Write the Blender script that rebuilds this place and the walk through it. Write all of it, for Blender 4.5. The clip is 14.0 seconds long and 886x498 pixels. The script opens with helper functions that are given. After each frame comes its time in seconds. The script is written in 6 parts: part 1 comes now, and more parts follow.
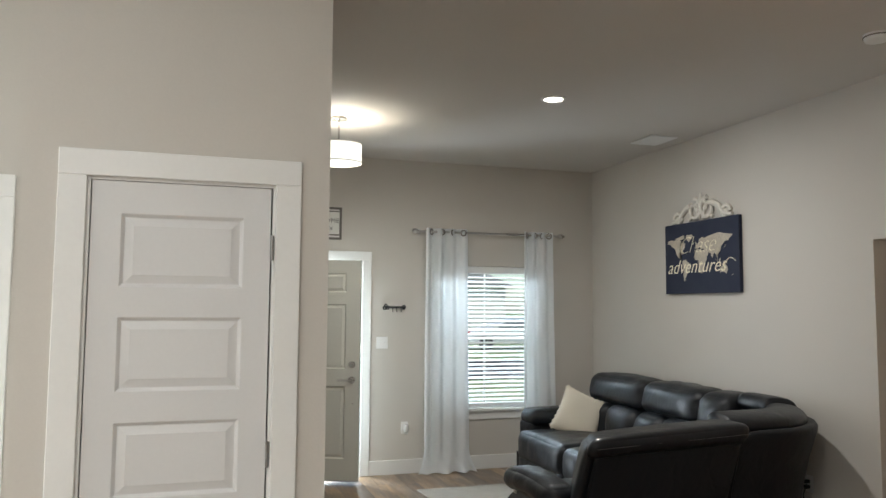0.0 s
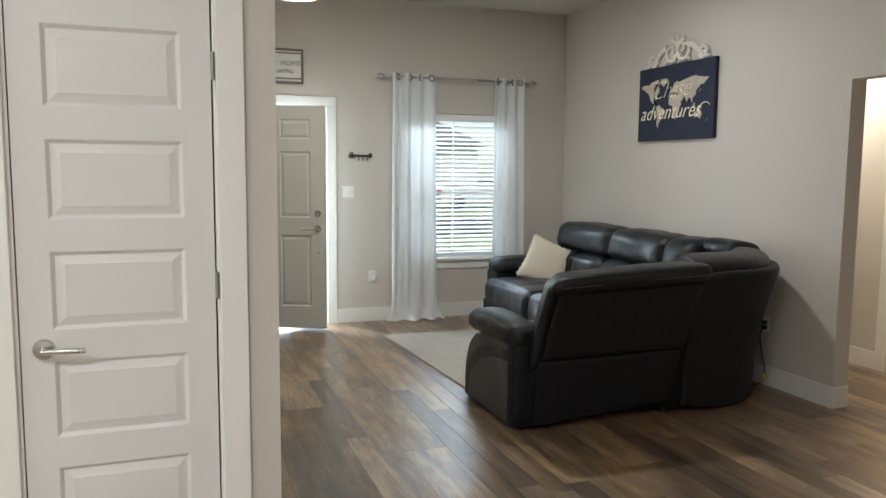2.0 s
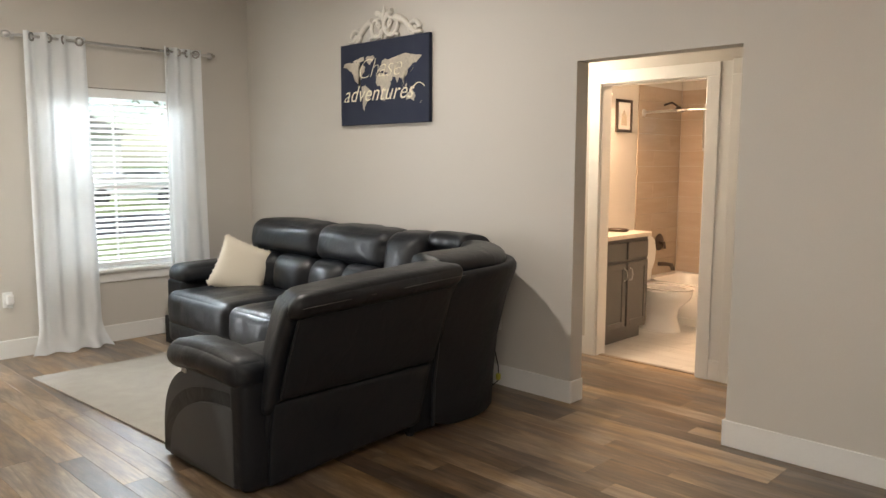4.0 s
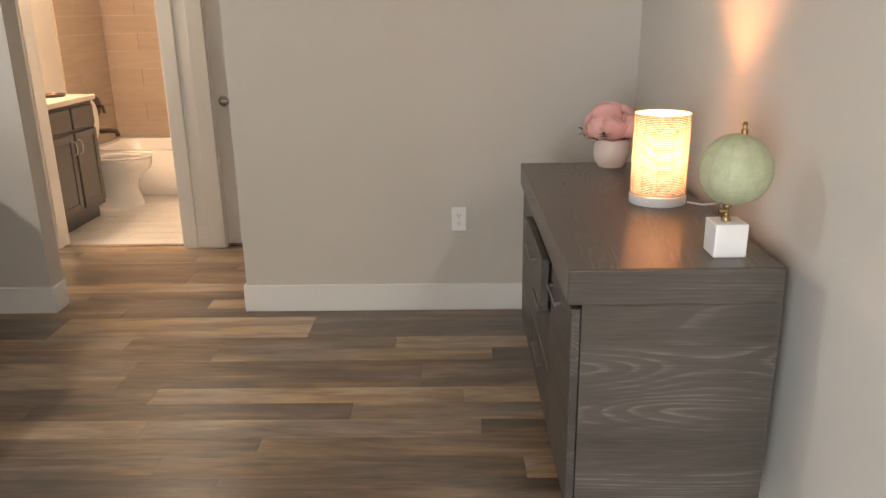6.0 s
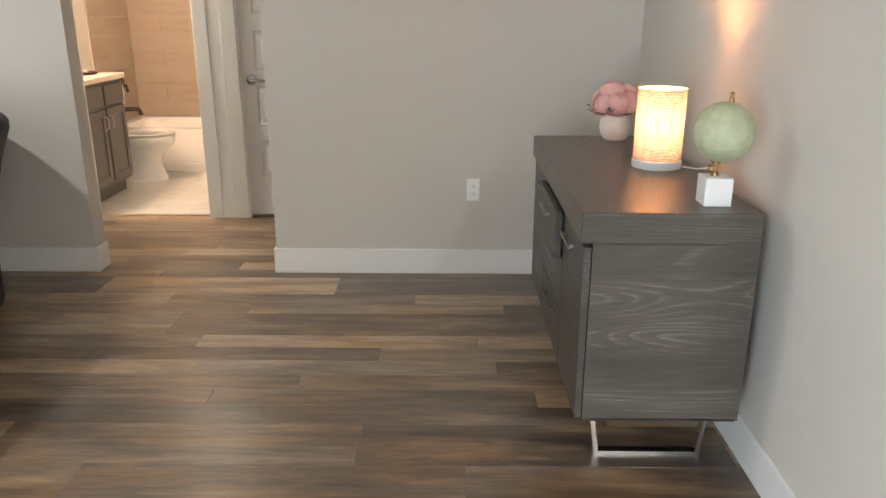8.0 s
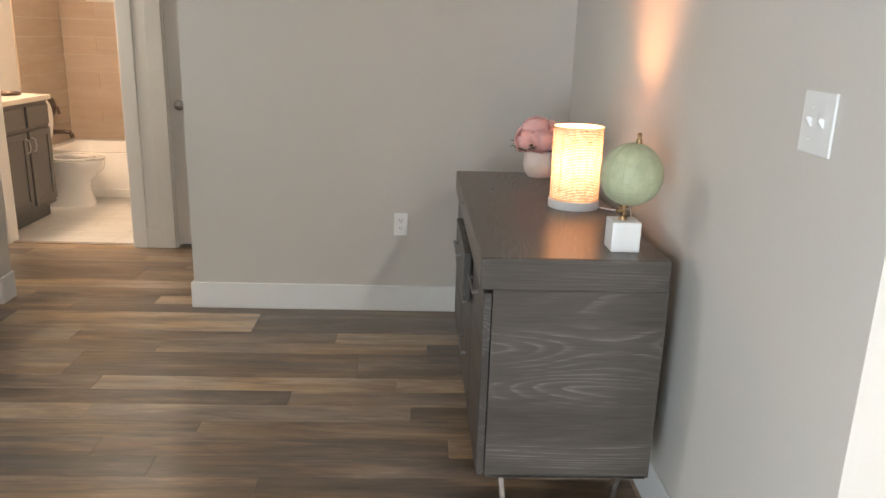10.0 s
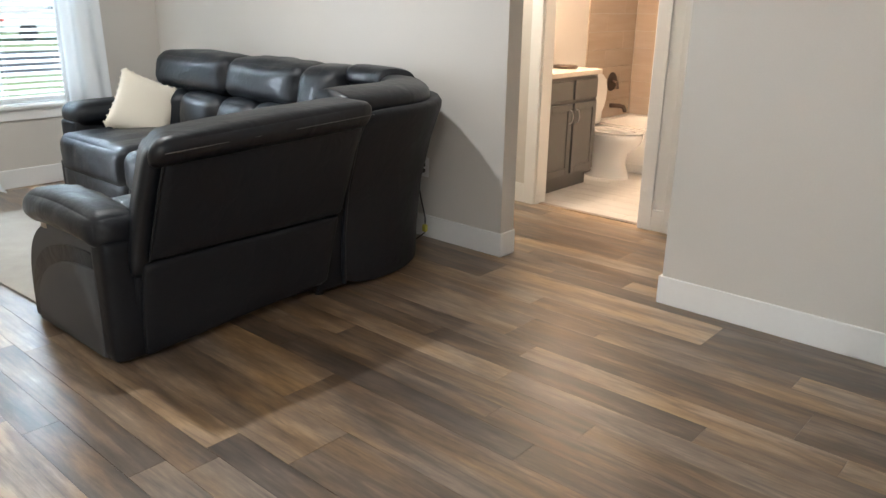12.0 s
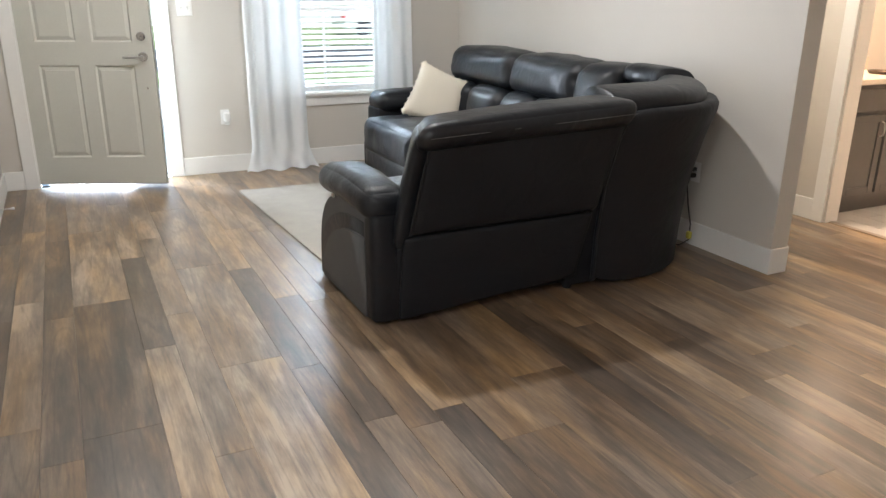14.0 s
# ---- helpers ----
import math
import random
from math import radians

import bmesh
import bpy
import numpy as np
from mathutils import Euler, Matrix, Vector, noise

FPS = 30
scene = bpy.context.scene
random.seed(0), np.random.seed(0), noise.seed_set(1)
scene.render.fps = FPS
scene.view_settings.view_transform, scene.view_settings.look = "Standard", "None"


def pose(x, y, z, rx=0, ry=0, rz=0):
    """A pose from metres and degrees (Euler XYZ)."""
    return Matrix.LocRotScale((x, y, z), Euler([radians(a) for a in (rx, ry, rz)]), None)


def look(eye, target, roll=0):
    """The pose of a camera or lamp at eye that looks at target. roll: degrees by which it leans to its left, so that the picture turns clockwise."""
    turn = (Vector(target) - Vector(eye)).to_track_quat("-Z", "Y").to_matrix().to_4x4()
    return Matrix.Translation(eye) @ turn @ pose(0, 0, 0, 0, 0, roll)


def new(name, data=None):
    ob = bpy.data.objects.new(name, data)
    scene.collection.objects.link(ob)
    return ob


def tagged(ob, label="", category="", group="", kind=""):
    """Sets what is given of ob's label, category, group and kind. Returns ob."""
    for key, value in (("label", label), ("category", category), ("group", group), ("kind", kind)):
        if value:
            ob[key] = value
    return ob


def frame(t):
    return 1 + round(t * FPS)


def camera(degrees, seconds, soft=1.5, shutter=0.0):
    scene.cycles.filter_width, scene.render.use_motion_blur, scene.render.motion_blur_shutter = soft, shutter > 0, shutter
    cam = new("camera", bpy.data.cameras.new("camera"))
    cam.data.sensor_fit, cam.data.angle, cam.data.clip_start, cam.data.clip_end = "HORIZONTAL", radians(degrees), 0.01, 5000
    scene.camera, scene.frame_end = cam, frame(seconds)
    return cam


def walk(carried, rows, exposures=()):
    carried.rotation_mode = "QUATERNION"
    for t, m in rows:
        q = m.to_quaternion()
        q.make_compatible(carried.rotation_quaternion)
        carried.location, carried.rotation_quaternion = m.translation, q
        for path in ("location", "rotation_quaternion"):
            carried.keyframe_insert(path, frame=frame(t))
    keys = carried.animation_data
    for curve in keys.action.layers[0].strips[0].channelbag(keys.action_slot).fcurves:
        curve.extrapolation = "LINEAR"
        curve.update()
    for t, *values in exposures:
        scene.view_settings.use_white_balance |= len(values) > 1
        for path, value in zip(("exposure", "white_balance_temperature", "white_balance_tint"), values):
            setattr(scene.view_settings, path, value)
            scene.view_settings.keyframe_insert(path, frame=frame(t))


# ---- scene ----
cam = camera(60.7, 14.0)
EXPOSURES = [(0.0, 0.40, 6150, 6), (2.2, 0.54, 6150, 6), (4.3, 0.90, 6900, 12), (5.0, 0.86, 7200, 16), (6.0, 0.96, 6650, 11), (7.0, 1.09, 6200, 8), (9.5, 1.03, 6080, 7), (10.0, 0.97, 6050, 7), (10.5, 0.74, 6050, 7), (11.0, 0.88, 6100, 8), (11.5, 1.24, 6050, 8), (12.0, 1.28, 5900, 7), (12.5, 1.26, 5850, 7), (14.0, 1.26, 6050, 9)]
PATH = [
    (0, (0.081, 0.8, 1.623), (0.69, 2.698, 1.777), 0.4),
    (0.5, (0.102, 0.81, 1.586), (0.803, 2.682, 1.625), 0.2),
    (1, (0.1, 0.802, 1.551), (0.818, 2.668, 1.489), -0.2),
    (1.5, (0.122, 0.85, 1.519), (0.827, 2.714, 1.357), -0.4),
    (2, (0.179, 0.926, 1.5), (0.856, 2.796, 1.29), 0.5),
    (2.2, (0.192, 0.97, 1.493), (0.867, 2.839, 1.267), 0.6),
    (4.3, (0.385, 2.07, 1.48), (2.008, 3.212, 1.233), -0.4),
    (4.5, (0.43, 2.175, 1.48), (2.173, 3.117, 1.207), -0.8),
    (5, (0.563, 2.28, 1.465), (2.451, 2.811, 1.076), -1.2),
    (5.5, (0.645, 2.315, 1.447), (2.562, 2.605, 0.954), -1.4),
    (6, (0.585, 2.472, 1.419), (2.494, 2.507, 0.824), -0.9),
    (6.5, (0.468, 2.616, 1.4), (2.363, 2.509, 0.768), 0.7),
    (7, (0.313, 2.609, 1.403), (2.218, 2.555, 0.796), 1.3),
    (7.2, (0.261, 2.597, 1.393), (2.166, 2.571, 0.785), 1.0),
    (9.3, (0.217, 2.522, 1.413), (2.119, 2.558, 0.796), -0.2),
    (9.5, (0.233, 2.494, 1.415), (2.141, 2.495, 0.814), 0.2),
    (10, (0.369, 2.391, 1.4), (2.292, 2.313, 0.857), 1.8),
    (10.5, (0.553, 2.25, 1.418), (2.483, 2.226, 0.896), 1.9),
    (11, (0.645, 2.095, 1.414), (2.536, 2.4, 0.84), 1.0),
    (11.5, (0.733, 1.99, 1.413), (2.446, 2.817, 0.796), 0.7),
    (11.9, (0.824, 2.035, 1.392), (2.321, 3.218, 0.792), -0.2),
    (12, (0.843, 2.047, 1.389), (2.269, 3.302, 0.762), 0.9),
    (12.5, (0.89, 2.034, 1.396), (2.035, 3.536, 0.739), 1.5),
    (13, (0.932, 1.974, 1.395), (1.935, 3.569, 0.726), 1.5),
    (13.5, (0.936, 1.922, 1.39), (1.885, 3.552, 0.724), 1.1),
    (14, (0.923, 1.898, 1.392), (1.762, 3.597, 0.752), 0.5),
]
walk(cam, [(t, look(eye, target, roll)) for t, eye, target, roll in PATH], EXPOSURES)


# ---- world, sun, exposure ----
world = bpy.data.worlds.new("sky_world")
scene.world = world
world.use_nodes = True
wn = world.node_tree
sky = wn.nodes.new("ShaderNodeTexSky")
sky.sky_type, sky.sun_disc = "NISHITA", False
sky.sun_elevation, sky.sun_rotation = radians(52), radians(200)
wn.links.new(sky.outputs["Color"], wn.nodes["Background"].inputs["Color"])
wn.nodes["Background"].inputs["Strength"].default_value = 0.10
sun = new("sun", bpy.data.lights.new("sun", "SUN"))
sun.data.energy, sun.data.angle, sun.data.color = 2.6, radians(0.5), (1.0, 0.95, 0.88)
sun.matrix_world = look((-4, -12, 20), (0, 0, 0))


def area_lamp(name, m, sx, sy, watts, color, shape="RECTANGLE", spread=180):
    ob = new(name, bpy.data.lights.new(name, "AREA"))
    ob.data.shape, ob.data.size, ob.data.size_y = shape, sx, sy
    ob.data.energy, ob.data.color, ob.data.spread = watts, color, radians(spread)
    ob.matrix_world = m
    return ob


WARM, DAY = (1.0, 0.86, 0.70), (0.82, 0.92, 1.0)
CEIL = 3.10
# First is the living room's; three unseen kitchen ones are added as fill.
RECESSED_AND_FILL = [(2.42, 5.56), (-0.75, 1.0), (-0.75, -1.2), (-2.4, 1.0)]
for i, (lx, ly) in enumerate(RECESSED_AND_FILL):
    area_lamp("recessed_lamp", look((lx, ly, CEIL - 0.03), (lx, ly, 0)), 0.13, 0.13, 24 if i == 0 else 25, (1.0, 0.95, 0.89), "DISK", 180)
area_lamp("window_daylight", look((2.9, 9.8, 2.95), (2.8, 5.0, 0.3)), 2.2, 0.8, 140, DAY)
area_lamp("door_daylight", look((1.02, 8.6, 1.0), (1.10, 7.0, 0.8)), 0.62, 1.96, 52, (0.86, 0.92, 1.0))
# Cool fill from an added patio door that is never in view.
area_lamp("patio_daylight", look((-2.45, 4.17, 1.05), (-2.15, 0.0, 1.0)), 1.5, 1.9, 135, (0.84, 0.925, 1.0))
for name, p, w, c, r in (
    ("drum_bulb", (1.08, 6.6, 2.83), 10, (1.0, 0.94, 0.85), 0.05),
    ("table_lamp_bulb", (2.855, 1.855, 1.010), 18, (1.0, 0.43, 0.18), 0.04),
    # Added out of view in the bathroom, to lay a sheen on the floor.
    ("bath_fill", (5.95, 4.6, 2.33), 11, (1.0, 0.80, 0.60), 0.08),
    # Added fill over the hall; no fixture is in view there.
    ("hall_fill", (4.74, 5.45, 2.36), 32, (1.0, 0.88, 0.72), 0.08),
):
    ob = new(name, bpy.data.lights.new(name, "POINT"))
    ob.data.energy, ob.data.color, ob.data.shadow_soft_size = w, c, r
    ob.location = p
area_lamp("vanity_bulbs", look((5.80, 5.43, 2.02), (6.0, 4.5, 0.8)), 0.6, 0.12, 18, (1.0, 0.66, 0.42))

area_lamp("drum_glow", look((1.08, 6.6, 2.733), (1.08, 6.6, 0)), 0.33, 0.33, 6, (1.0, 0.95, 0.88), "DISK")

# ---- materials ----


def nodes_of(name):
    m = bpy.data.materials.new(name)
    m.use_nodes = True
    nt = m.node_tree
    return m, nt, nt.nodes["Principled BSDF"]


def node(nt, kind, **inputs):
    n = nt.nodes.new(kind)
    for k, v in inputs.items():
        n.inputs[k.replace("_", " ")].default_value = v
    return n


def coords(nt, scale=(1, 1, 1), shift=False):
    tc = nt.nodes.new("ShaderNodeTexCoord")
    mp = nt.nodes.new("ShaderNodeMapping")
    mp.inputs["Scale"].default_value = scale
    nt.links.new(tc.outputs["Object"], mp.inputs["Vector"])
    if shift:
        info = nt.nodes.new("ShaderNodeObjectInfo")
        mul = nt.nodes.new("ShaderNodeMath")
        mul.operation = "MULTIPLY"
        mul.inputs[1].default_value = 57.0
        nt.links.new(info.outputs["Random"], mul.inputs[0])
        nt.links.new(mul.outputs[0], mp.inputs["Location"])
    return mp.outputs["Vector"]


def ramp(nt, fac, stops):
    r = nt.nodes.new("ShaderNodeValToRGB")
    while len(r.color_ramp.elements) < len(stops):
        r.color_ramp.elements.new(0.5)
    for e, (p, c) in zip(r.color_ramp.elements, stops):
        e.position, e.color = p, (*c, 1)
    nt.links.new(fac, r.inputs["Fac"])
    return r.outputs["Color"]


def bump(nt, b, height, strength, dist=0.002):
    n = node(nt, "ShaderNodeBump", Strength=strength, Distance=dist)
    nt.links.new(height, n.inputs["Height"])
    nt.links.new(n.outputs["Normal"], b.inputs["Normal"])


def scaled(c, k):
    return tuple(min(1.0, v * k) for v in c)


def surface(name, color, rough=0.5, metal=0.0, vary=0.06, grain=40.0, blotch=1.5, relief=0.1, dist=0.001, coat=0.0, stretch=(1, 1, 1)):
    """A painted, plastic, metal or cloth surface with two scales of variation."""
    m, nt, b = nodes_of(name)
    v = coords(nt, stretch)
    fine = node(nt, "ShaderNodeTexNoise", Scale=grain, Detail=5.0)
    wide = node(nt, "ShaderNodeTexNoise", Scale=blotch, Detail=3.0)
    nt.links.new(v, fine.inputs["Vector"])
    nt.links.new(v, wide.inputs["Vector"])
    mix = node(nt, "ShaderNodeMath")
    mix.operation = "ADD"
    nt.links.new(fine.outputs["Fac"], mix.inputs[0])
    nt.links.new(wide.outputs["Fac"], mix.inputs[1])
    half = node(nt, "ShaderNodeMath")
    half.operation = "MULTIPLY"
    half.inputs[1].default_value = 0.5
    nt.links.new(mix.outputs[0], half.inputs[0])
    nt.links.new(ramp(nt, half.outputs[0], [(0.3, scaled(color, 1 - vary)), (0.7, scaled(color, 1 + vary))]), b.inputs["Base Color"])
    rr = ramp(nt, wide.outputs["Fac"], [(0.3, (rough * 0.88,) * 3), (0.7, (min(1, rough * 1.12),) * 3)])
    nt.links.new(rr, b.inputs["Roughness"])
    b.inputs["Metallic"].default_value = metal
    b.inputs["Coat Weight"].default_value = coat
    if relief:
        bump(nt, b, fine.outputs["Fac"], relief, dist)
    return m


def contour(nt, along, across, count, wide, shift=False, slow=0.9):
    """Growth rings cut lengthwise: level lines of a long smooth swell."""
    axes = "xyz"
    sc = [2.2 * wide] * 3
    sc[axes.index(along)] = slow
    v = coords(nt, tuple(sc), shift)
    swell = node(nt, "ShaderNodeTexNoise", Scale=1.0, Detail=1.5, Roughness=0.35, Distortion=0.3)
    nt.links.new(v, swell.inputs["Vector"])
    sep = nt.nodes.new("ShaderNodeSeparateXYZ")
    nt.links.new(v, sep.inputs[0])
    add = node(nt, "ShaderNodeMath")
    add.operation = "MULTIPLY_ADD"
    add.inputs[1].default_value = 0.09
    nt.links.new(sep.outputs[axes.index(across)], add.inputs[0])
    nt.links.new(swell.outputs["Fac"], add.inputs[2])
    mul = node(nt, "ShaderNodeMath")
    mul.operation = "MULTIPLY"
    mul.inputs[1].default_value = count
    nt.links.new(add.outputs[0], mul.inputs[0])
    saw = node(nt, "ShaderNodeMath")
    saw.operation = "FRACT"
    nt.links.new(mul.outputs[0], saw.inputs[0])
    return saw.outputs[0]


def wood(name, stops, along="y", rough=0.4, scale=1.0, relief=0.25, cloud=1.0, per_piece=True, chance=0.42, sat=(0.75, 1.2), grain=0.60, fine=0.20, veins=0.0):
    """Stretched grain along one axis; the tone of each piece by chance."""
    m, nt, b = nodes_of(name)
    s = {"x": (1.8, 20, 20), "y": (20, 1.8, 20), "z": (20, 20, 1.8)}[along]
    v = coords(nt, tuple(k * scale for k in s), per_piece)
    n1 = node(nt, "ShaderNodeTexNoise", Scale=1.0, Detail=8.0, Roughness=0.62, Distortion=0.6)
    n2 = node(nt, "ShaderNodeTexNoise", Scale=6.0, Detail=6.0, Roughness=0.7)
    slow = coords(nt, tuple((1.1 if k < 5 else 5.0) * cloud for k in s), per_piece)
    n3 = node(nt, "ShaderNodeTexNoise", Scale=1.3, Detail=3.0 + 1.0 * (cloud > 1), Roughness=0.6)
    nt.links.new(v, n1.inputs["Vector"])
    nt.links.new(v, n2.inputs["Vector"])
    nt.links.new(slow, n3.inputs["Vector"])
    info = nt.nodes.new("ShaderNodeObjectInfo")
    total = None
    for out, k in ((n1.outputs["Fac"], grain), (n2.outputs["Fac"], fine), (n3.outputs["Fac"], 0.48), (info.outputs["Random"], chance if per_piece else 0.0)):
        mul = node(nt, "ShaderNodeMath")
        mul.operation = "MULTIPLY_ADD"
        mul.inputs[1].default_value = k
        mul.inputs[2].default_value = 0.0
        nt.links.new(out, mul.inputs[0])
        if total is not None:
            nt.links.new(total, mul.inputs[2])
        total = mul.outputs[0]
    height = n2.outputs["Fac"]
    if veins:
        ring = contour(nt, along, "x", 9.0, 3.0, per_piece, 0.5)
        vein = ramp(nt, ring, [(0.0, (0.5,) * 3), (0.72, (0.62,) * 3), (0.9, (0.0,) * 3), (1.0, (0.5,) * 3)])
        mul = node(nt, "ShaderNodeMath")
        mul.operation = "MULTIPLY_ADD"
        mul.inputs[1].default_value = veins
        nt.links.new(vein, mul.inputs[0])
        nt.links.new(total, mul.inputs[2])
        total = mul.outputs[0]
    tone = ramp(nt, total, stops)
    if per_piece:
        hs = node(nt, "ShaderNodeHueSaturation")
        n4 = node(nt, "ShaderNodeTexNoise", Scale=0.9, Detail=2.0)
        nt.links.new(slow, n4.inputs["Vector"])
        sat = ramp(nt, n4.outputs["Fac"], [(0.35, (sat[0],) * 3), (0.65, (sat[1],) * 3)])
        nt.links.new(sat, hs.inputs["Saturation"])
        nt.links.new(tone, hs.inputs["Color"])
        tone = hs.outputs["Color"]
    nt.links.new(tone, b.inputs["Base Color"])
    nt.links.new(ramp(nt, n1.outputs["Fac"], [(0.3, (rough * 0.85,) * 3), (0.7, (rough * 1.2,) * 3)]), b.inputs["Roughness"])
    bump(nt, b, height, relief, 0.0012)
    return m


def limed_oak(name, along, across, dark, mid, pale, rough):
    """Grey-stained oak whose open grain is filled with a pale wax."""
    m, nt, b = nodes_of(name)
    ring = contour(nt, along, across, 34.0, 2.4, False, 0.8)
    s = [260.0] * 3
    s["xyz".index(along)] = 7.0
    pore = node(nt, "ShaderNodeTexNoise", Scale=1.0, Detail=5.0, Roughness=0.7)
    nt.links.new(coords(nt, tuple(s)), pore.inputs["Vector"])
    s = [9.0] * 3
    s["xyz".index(along)] = 1.1
    cloud = node(nt, "ShaderNodeTexNoise", Scale=1.0, Detail=4.0, Roughness=0.6)
    nt.links.new(coords(nt, tuple(s)), cloud.inputs["Vector"])
    line = ramp(nt, ring, [(0.0, (0.0,) * 3), (0.55, (0.12,) * 3), (0.82, (1.0,) * 3), (0.93, (0.9,) * 3), (1.0, (0.0,) * 3)])
    gap = ramp(nt, pore.outputs["Fac"], [(0.40, (0.05,) * 3), (0.62, (1.0,) * 3)])
    where = ramp(nt, cloud.outputs["Fac"], [(0.48, (0.10,) * 3), (0.60, (1.0,) * 3)])
    both = node(nt, "ShaderNodeMath")
    both.operation = "MULTIPLY"
    nt.links.new(line, both.inputs[0])
    nt.links.new(gap, both.inputs[1])
    fill = node(nt, "ShaderNodeMath")
    fill.operation = "MULTIPLY"
    nt.links.new(both.outputs[0], fill.inputs[0])
    nt.links.new(where, fill.inputs[1])
    mixn = node(nt, "ShaderNodeMath")
    mixn.operation = "MULTIPLY_ADD"
    mixn.inputs[1].default_value = 0.55
    nt.links.new(pore.outputs["Fac"], mixn.inputs[0])
    half = node(nt, "ShaderNodeMath")
    half.operation = "MULTIPLY"
    half.inputs[1].default_value = 0.5
    nt.links.new(cloud.outputs["Fac"], half.inputs[0])
    nt.links.new(half.outputs[0], mixn.inputs[2])
    ground = ramp(nt, mixn.outputs[0], [(0.36, dark), (0.66, mid)])
    mixc = nt.nodes.new("ShaderNodeMix")
    mixc.data_type = "RGBA"
    nt.links.new(fill.outputs[0], mixc.inputs["Factor"])
    nt.links.new(ground, mixc.inputs[6])
    mixc.inputs[7].default_value = (*pale, 1)
    nt.links.new(mixc.outputs[2], b.inputs["Base Color"])
    nt.links.new(ramp(nt, cloud.outputs["Fac"], [(0.3, (rough * 0.85,) * 3), (0.7, (rough * 1.15,) * 3)]), b.inputs["Roughness"])
    bump(nt, b, mixn.outputs[0], 0.25, 0.0012)
    return m


def glow(name, color, strength):
    m, nt, b = nodes_of(name)
    b.inputs["Base Color"].default_value = (*color, 1)
    b.inputs["Emission Color"].default_value = (*color, 1)
    b.inputs["Emission Strength"].default_value = strength
    return m


def clear_glass(name, tint=(0.95, 0.98, 0.97)):
    m, nt, b = nodes_of(name)
    b.inputs["Base Color"].default_value = (*tint, 1)
    b.inputs["Roughness"].default_value = 0.02
    b.inputs["Transmission Weight"].default_value = 1.0
    b.inputs["IOR"].default_value = 1.45
    return m


def sheer(name, color, through_part, open_part):
    """Thin cloth: part scatters, part lets light through, part is open weave."""
    m, nt, b = nodes_of(name)
    out = nt.nodes["Material Output"]
    v = coords(nt, (1, 1, 1))
    n = node(nt, "ShaderNodeTexNoise", Scale=260.0, Detail=2.0)
    nt.links.new(v, n.inputs["Vector"])
    col = ramp(nt, n.outputs["Fac"], [(0.3, scaled(color, 0.93)), (0.7, color)])
    d = nt.nodes.new("ShaderNodeBsdfDiffuse")
    t = nt.nodes.new("ShaderNodeBsdfTranslucent")
    tr = nt.nodes.new("ShaderNodeBsdfTransparent")
    nt.links.new(col, d.inputs["Color"])
    nt.links.new(col, t.inputs["Color"])
    m1 = node(nt, "ShaderNodeMixShader", Fac=through_part)
    m2 = node(nt, "ShaderNodeMixShader", Fac=open_part)
    nt.links.new(d.outputs[0], m1.inputs[1])
    nt.links.new(t.outputs[0], m1.inputs[2])
    nt.links.new(m1.outputs[0], m2.inputs[1])
    nt.links.new(tr.outputs[0], m2.inputs[2])
    nt.links.new(m2.outputs[0], out.inputs["Surface"])
    return m


M_WALL = surface("wall_paint", (0.60, 0.565, 0.515), 0.75, vary=0.025, grain=120, relief=0.22, dist=0.0012)
M_CEIL = surface("ceiling_paint", (0.60, 0.565, 0.52), 0.85, vary=0.03, grain=90, relief=0.3, dist=0.002)
M_TRIM = surface("trim_paint", (0.80, 0.79, 0.765), 0.38, vary=0.02, grain=60, relief=0.04)
# The trim's white, darkened a little for the shade on recessed doors.
M_DOOR_SHADED = surface("shaded_door_paint", (0.70, 0.69, 0.68), 0.42, vary=0.02, grain=70, relief=0.06)
M_ENTRY = surface("entry_door_paint", (0.60, 0.60, 0.545), 0.4, vary=0.03, grain=60, relief=0.06)
M_PLANK = wood("vinyl_plank", [(0.58, (0.052, 0.036, 0.025)), (0.72, (0.112, 0.077, 0.051)), (0.86, (0.232, 0.161, 0.102)), (1.0, (0.43, 0.31, 0.195))], "y", 0.38, 0.74, 0.04, cloud=1.7, chance=0.25, sat=(0.80, 1.24), grain=0.54, fine=0.27, veins=0.10)
for socket, amount in (("Specular IOR Level", 0.8), ("Coat Weight", 0.35), ("Coat Roughness", 0.30)):
    M_PLANK.node_tree.nodes["Principled BSDF"].inputs[socket].default_value = amount
M_GROUT = surface("floor_joint", (0.03, 0.022, 0.018), 0.7)
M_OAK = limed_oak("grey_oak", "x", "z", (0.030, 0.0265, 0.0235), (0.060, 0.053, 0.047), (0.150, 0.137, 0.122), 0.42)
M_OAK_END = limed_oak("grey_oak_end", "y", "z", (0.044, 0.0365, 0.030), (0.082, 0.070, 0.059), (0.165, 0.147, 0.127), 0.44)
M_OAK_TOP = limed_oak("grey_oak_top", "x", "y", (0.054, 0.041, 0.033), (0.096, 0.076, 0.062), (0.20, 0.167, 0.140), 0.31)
M_OAK_DARK = surface("dark_carcass", (0.05, 0.042, 0.037), 0.55)
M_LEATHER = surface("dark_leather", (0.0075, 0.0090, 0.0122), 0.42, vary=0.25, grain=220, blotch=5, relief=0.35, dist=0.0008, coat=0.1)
M_LEATHER_BACK = surface("dark_vinyl_back", (0.0110, 0.0118, 0.0142), 0.52, vary=0.2, grain=260, blotch=3, relief=0.3, dist=0.0006)
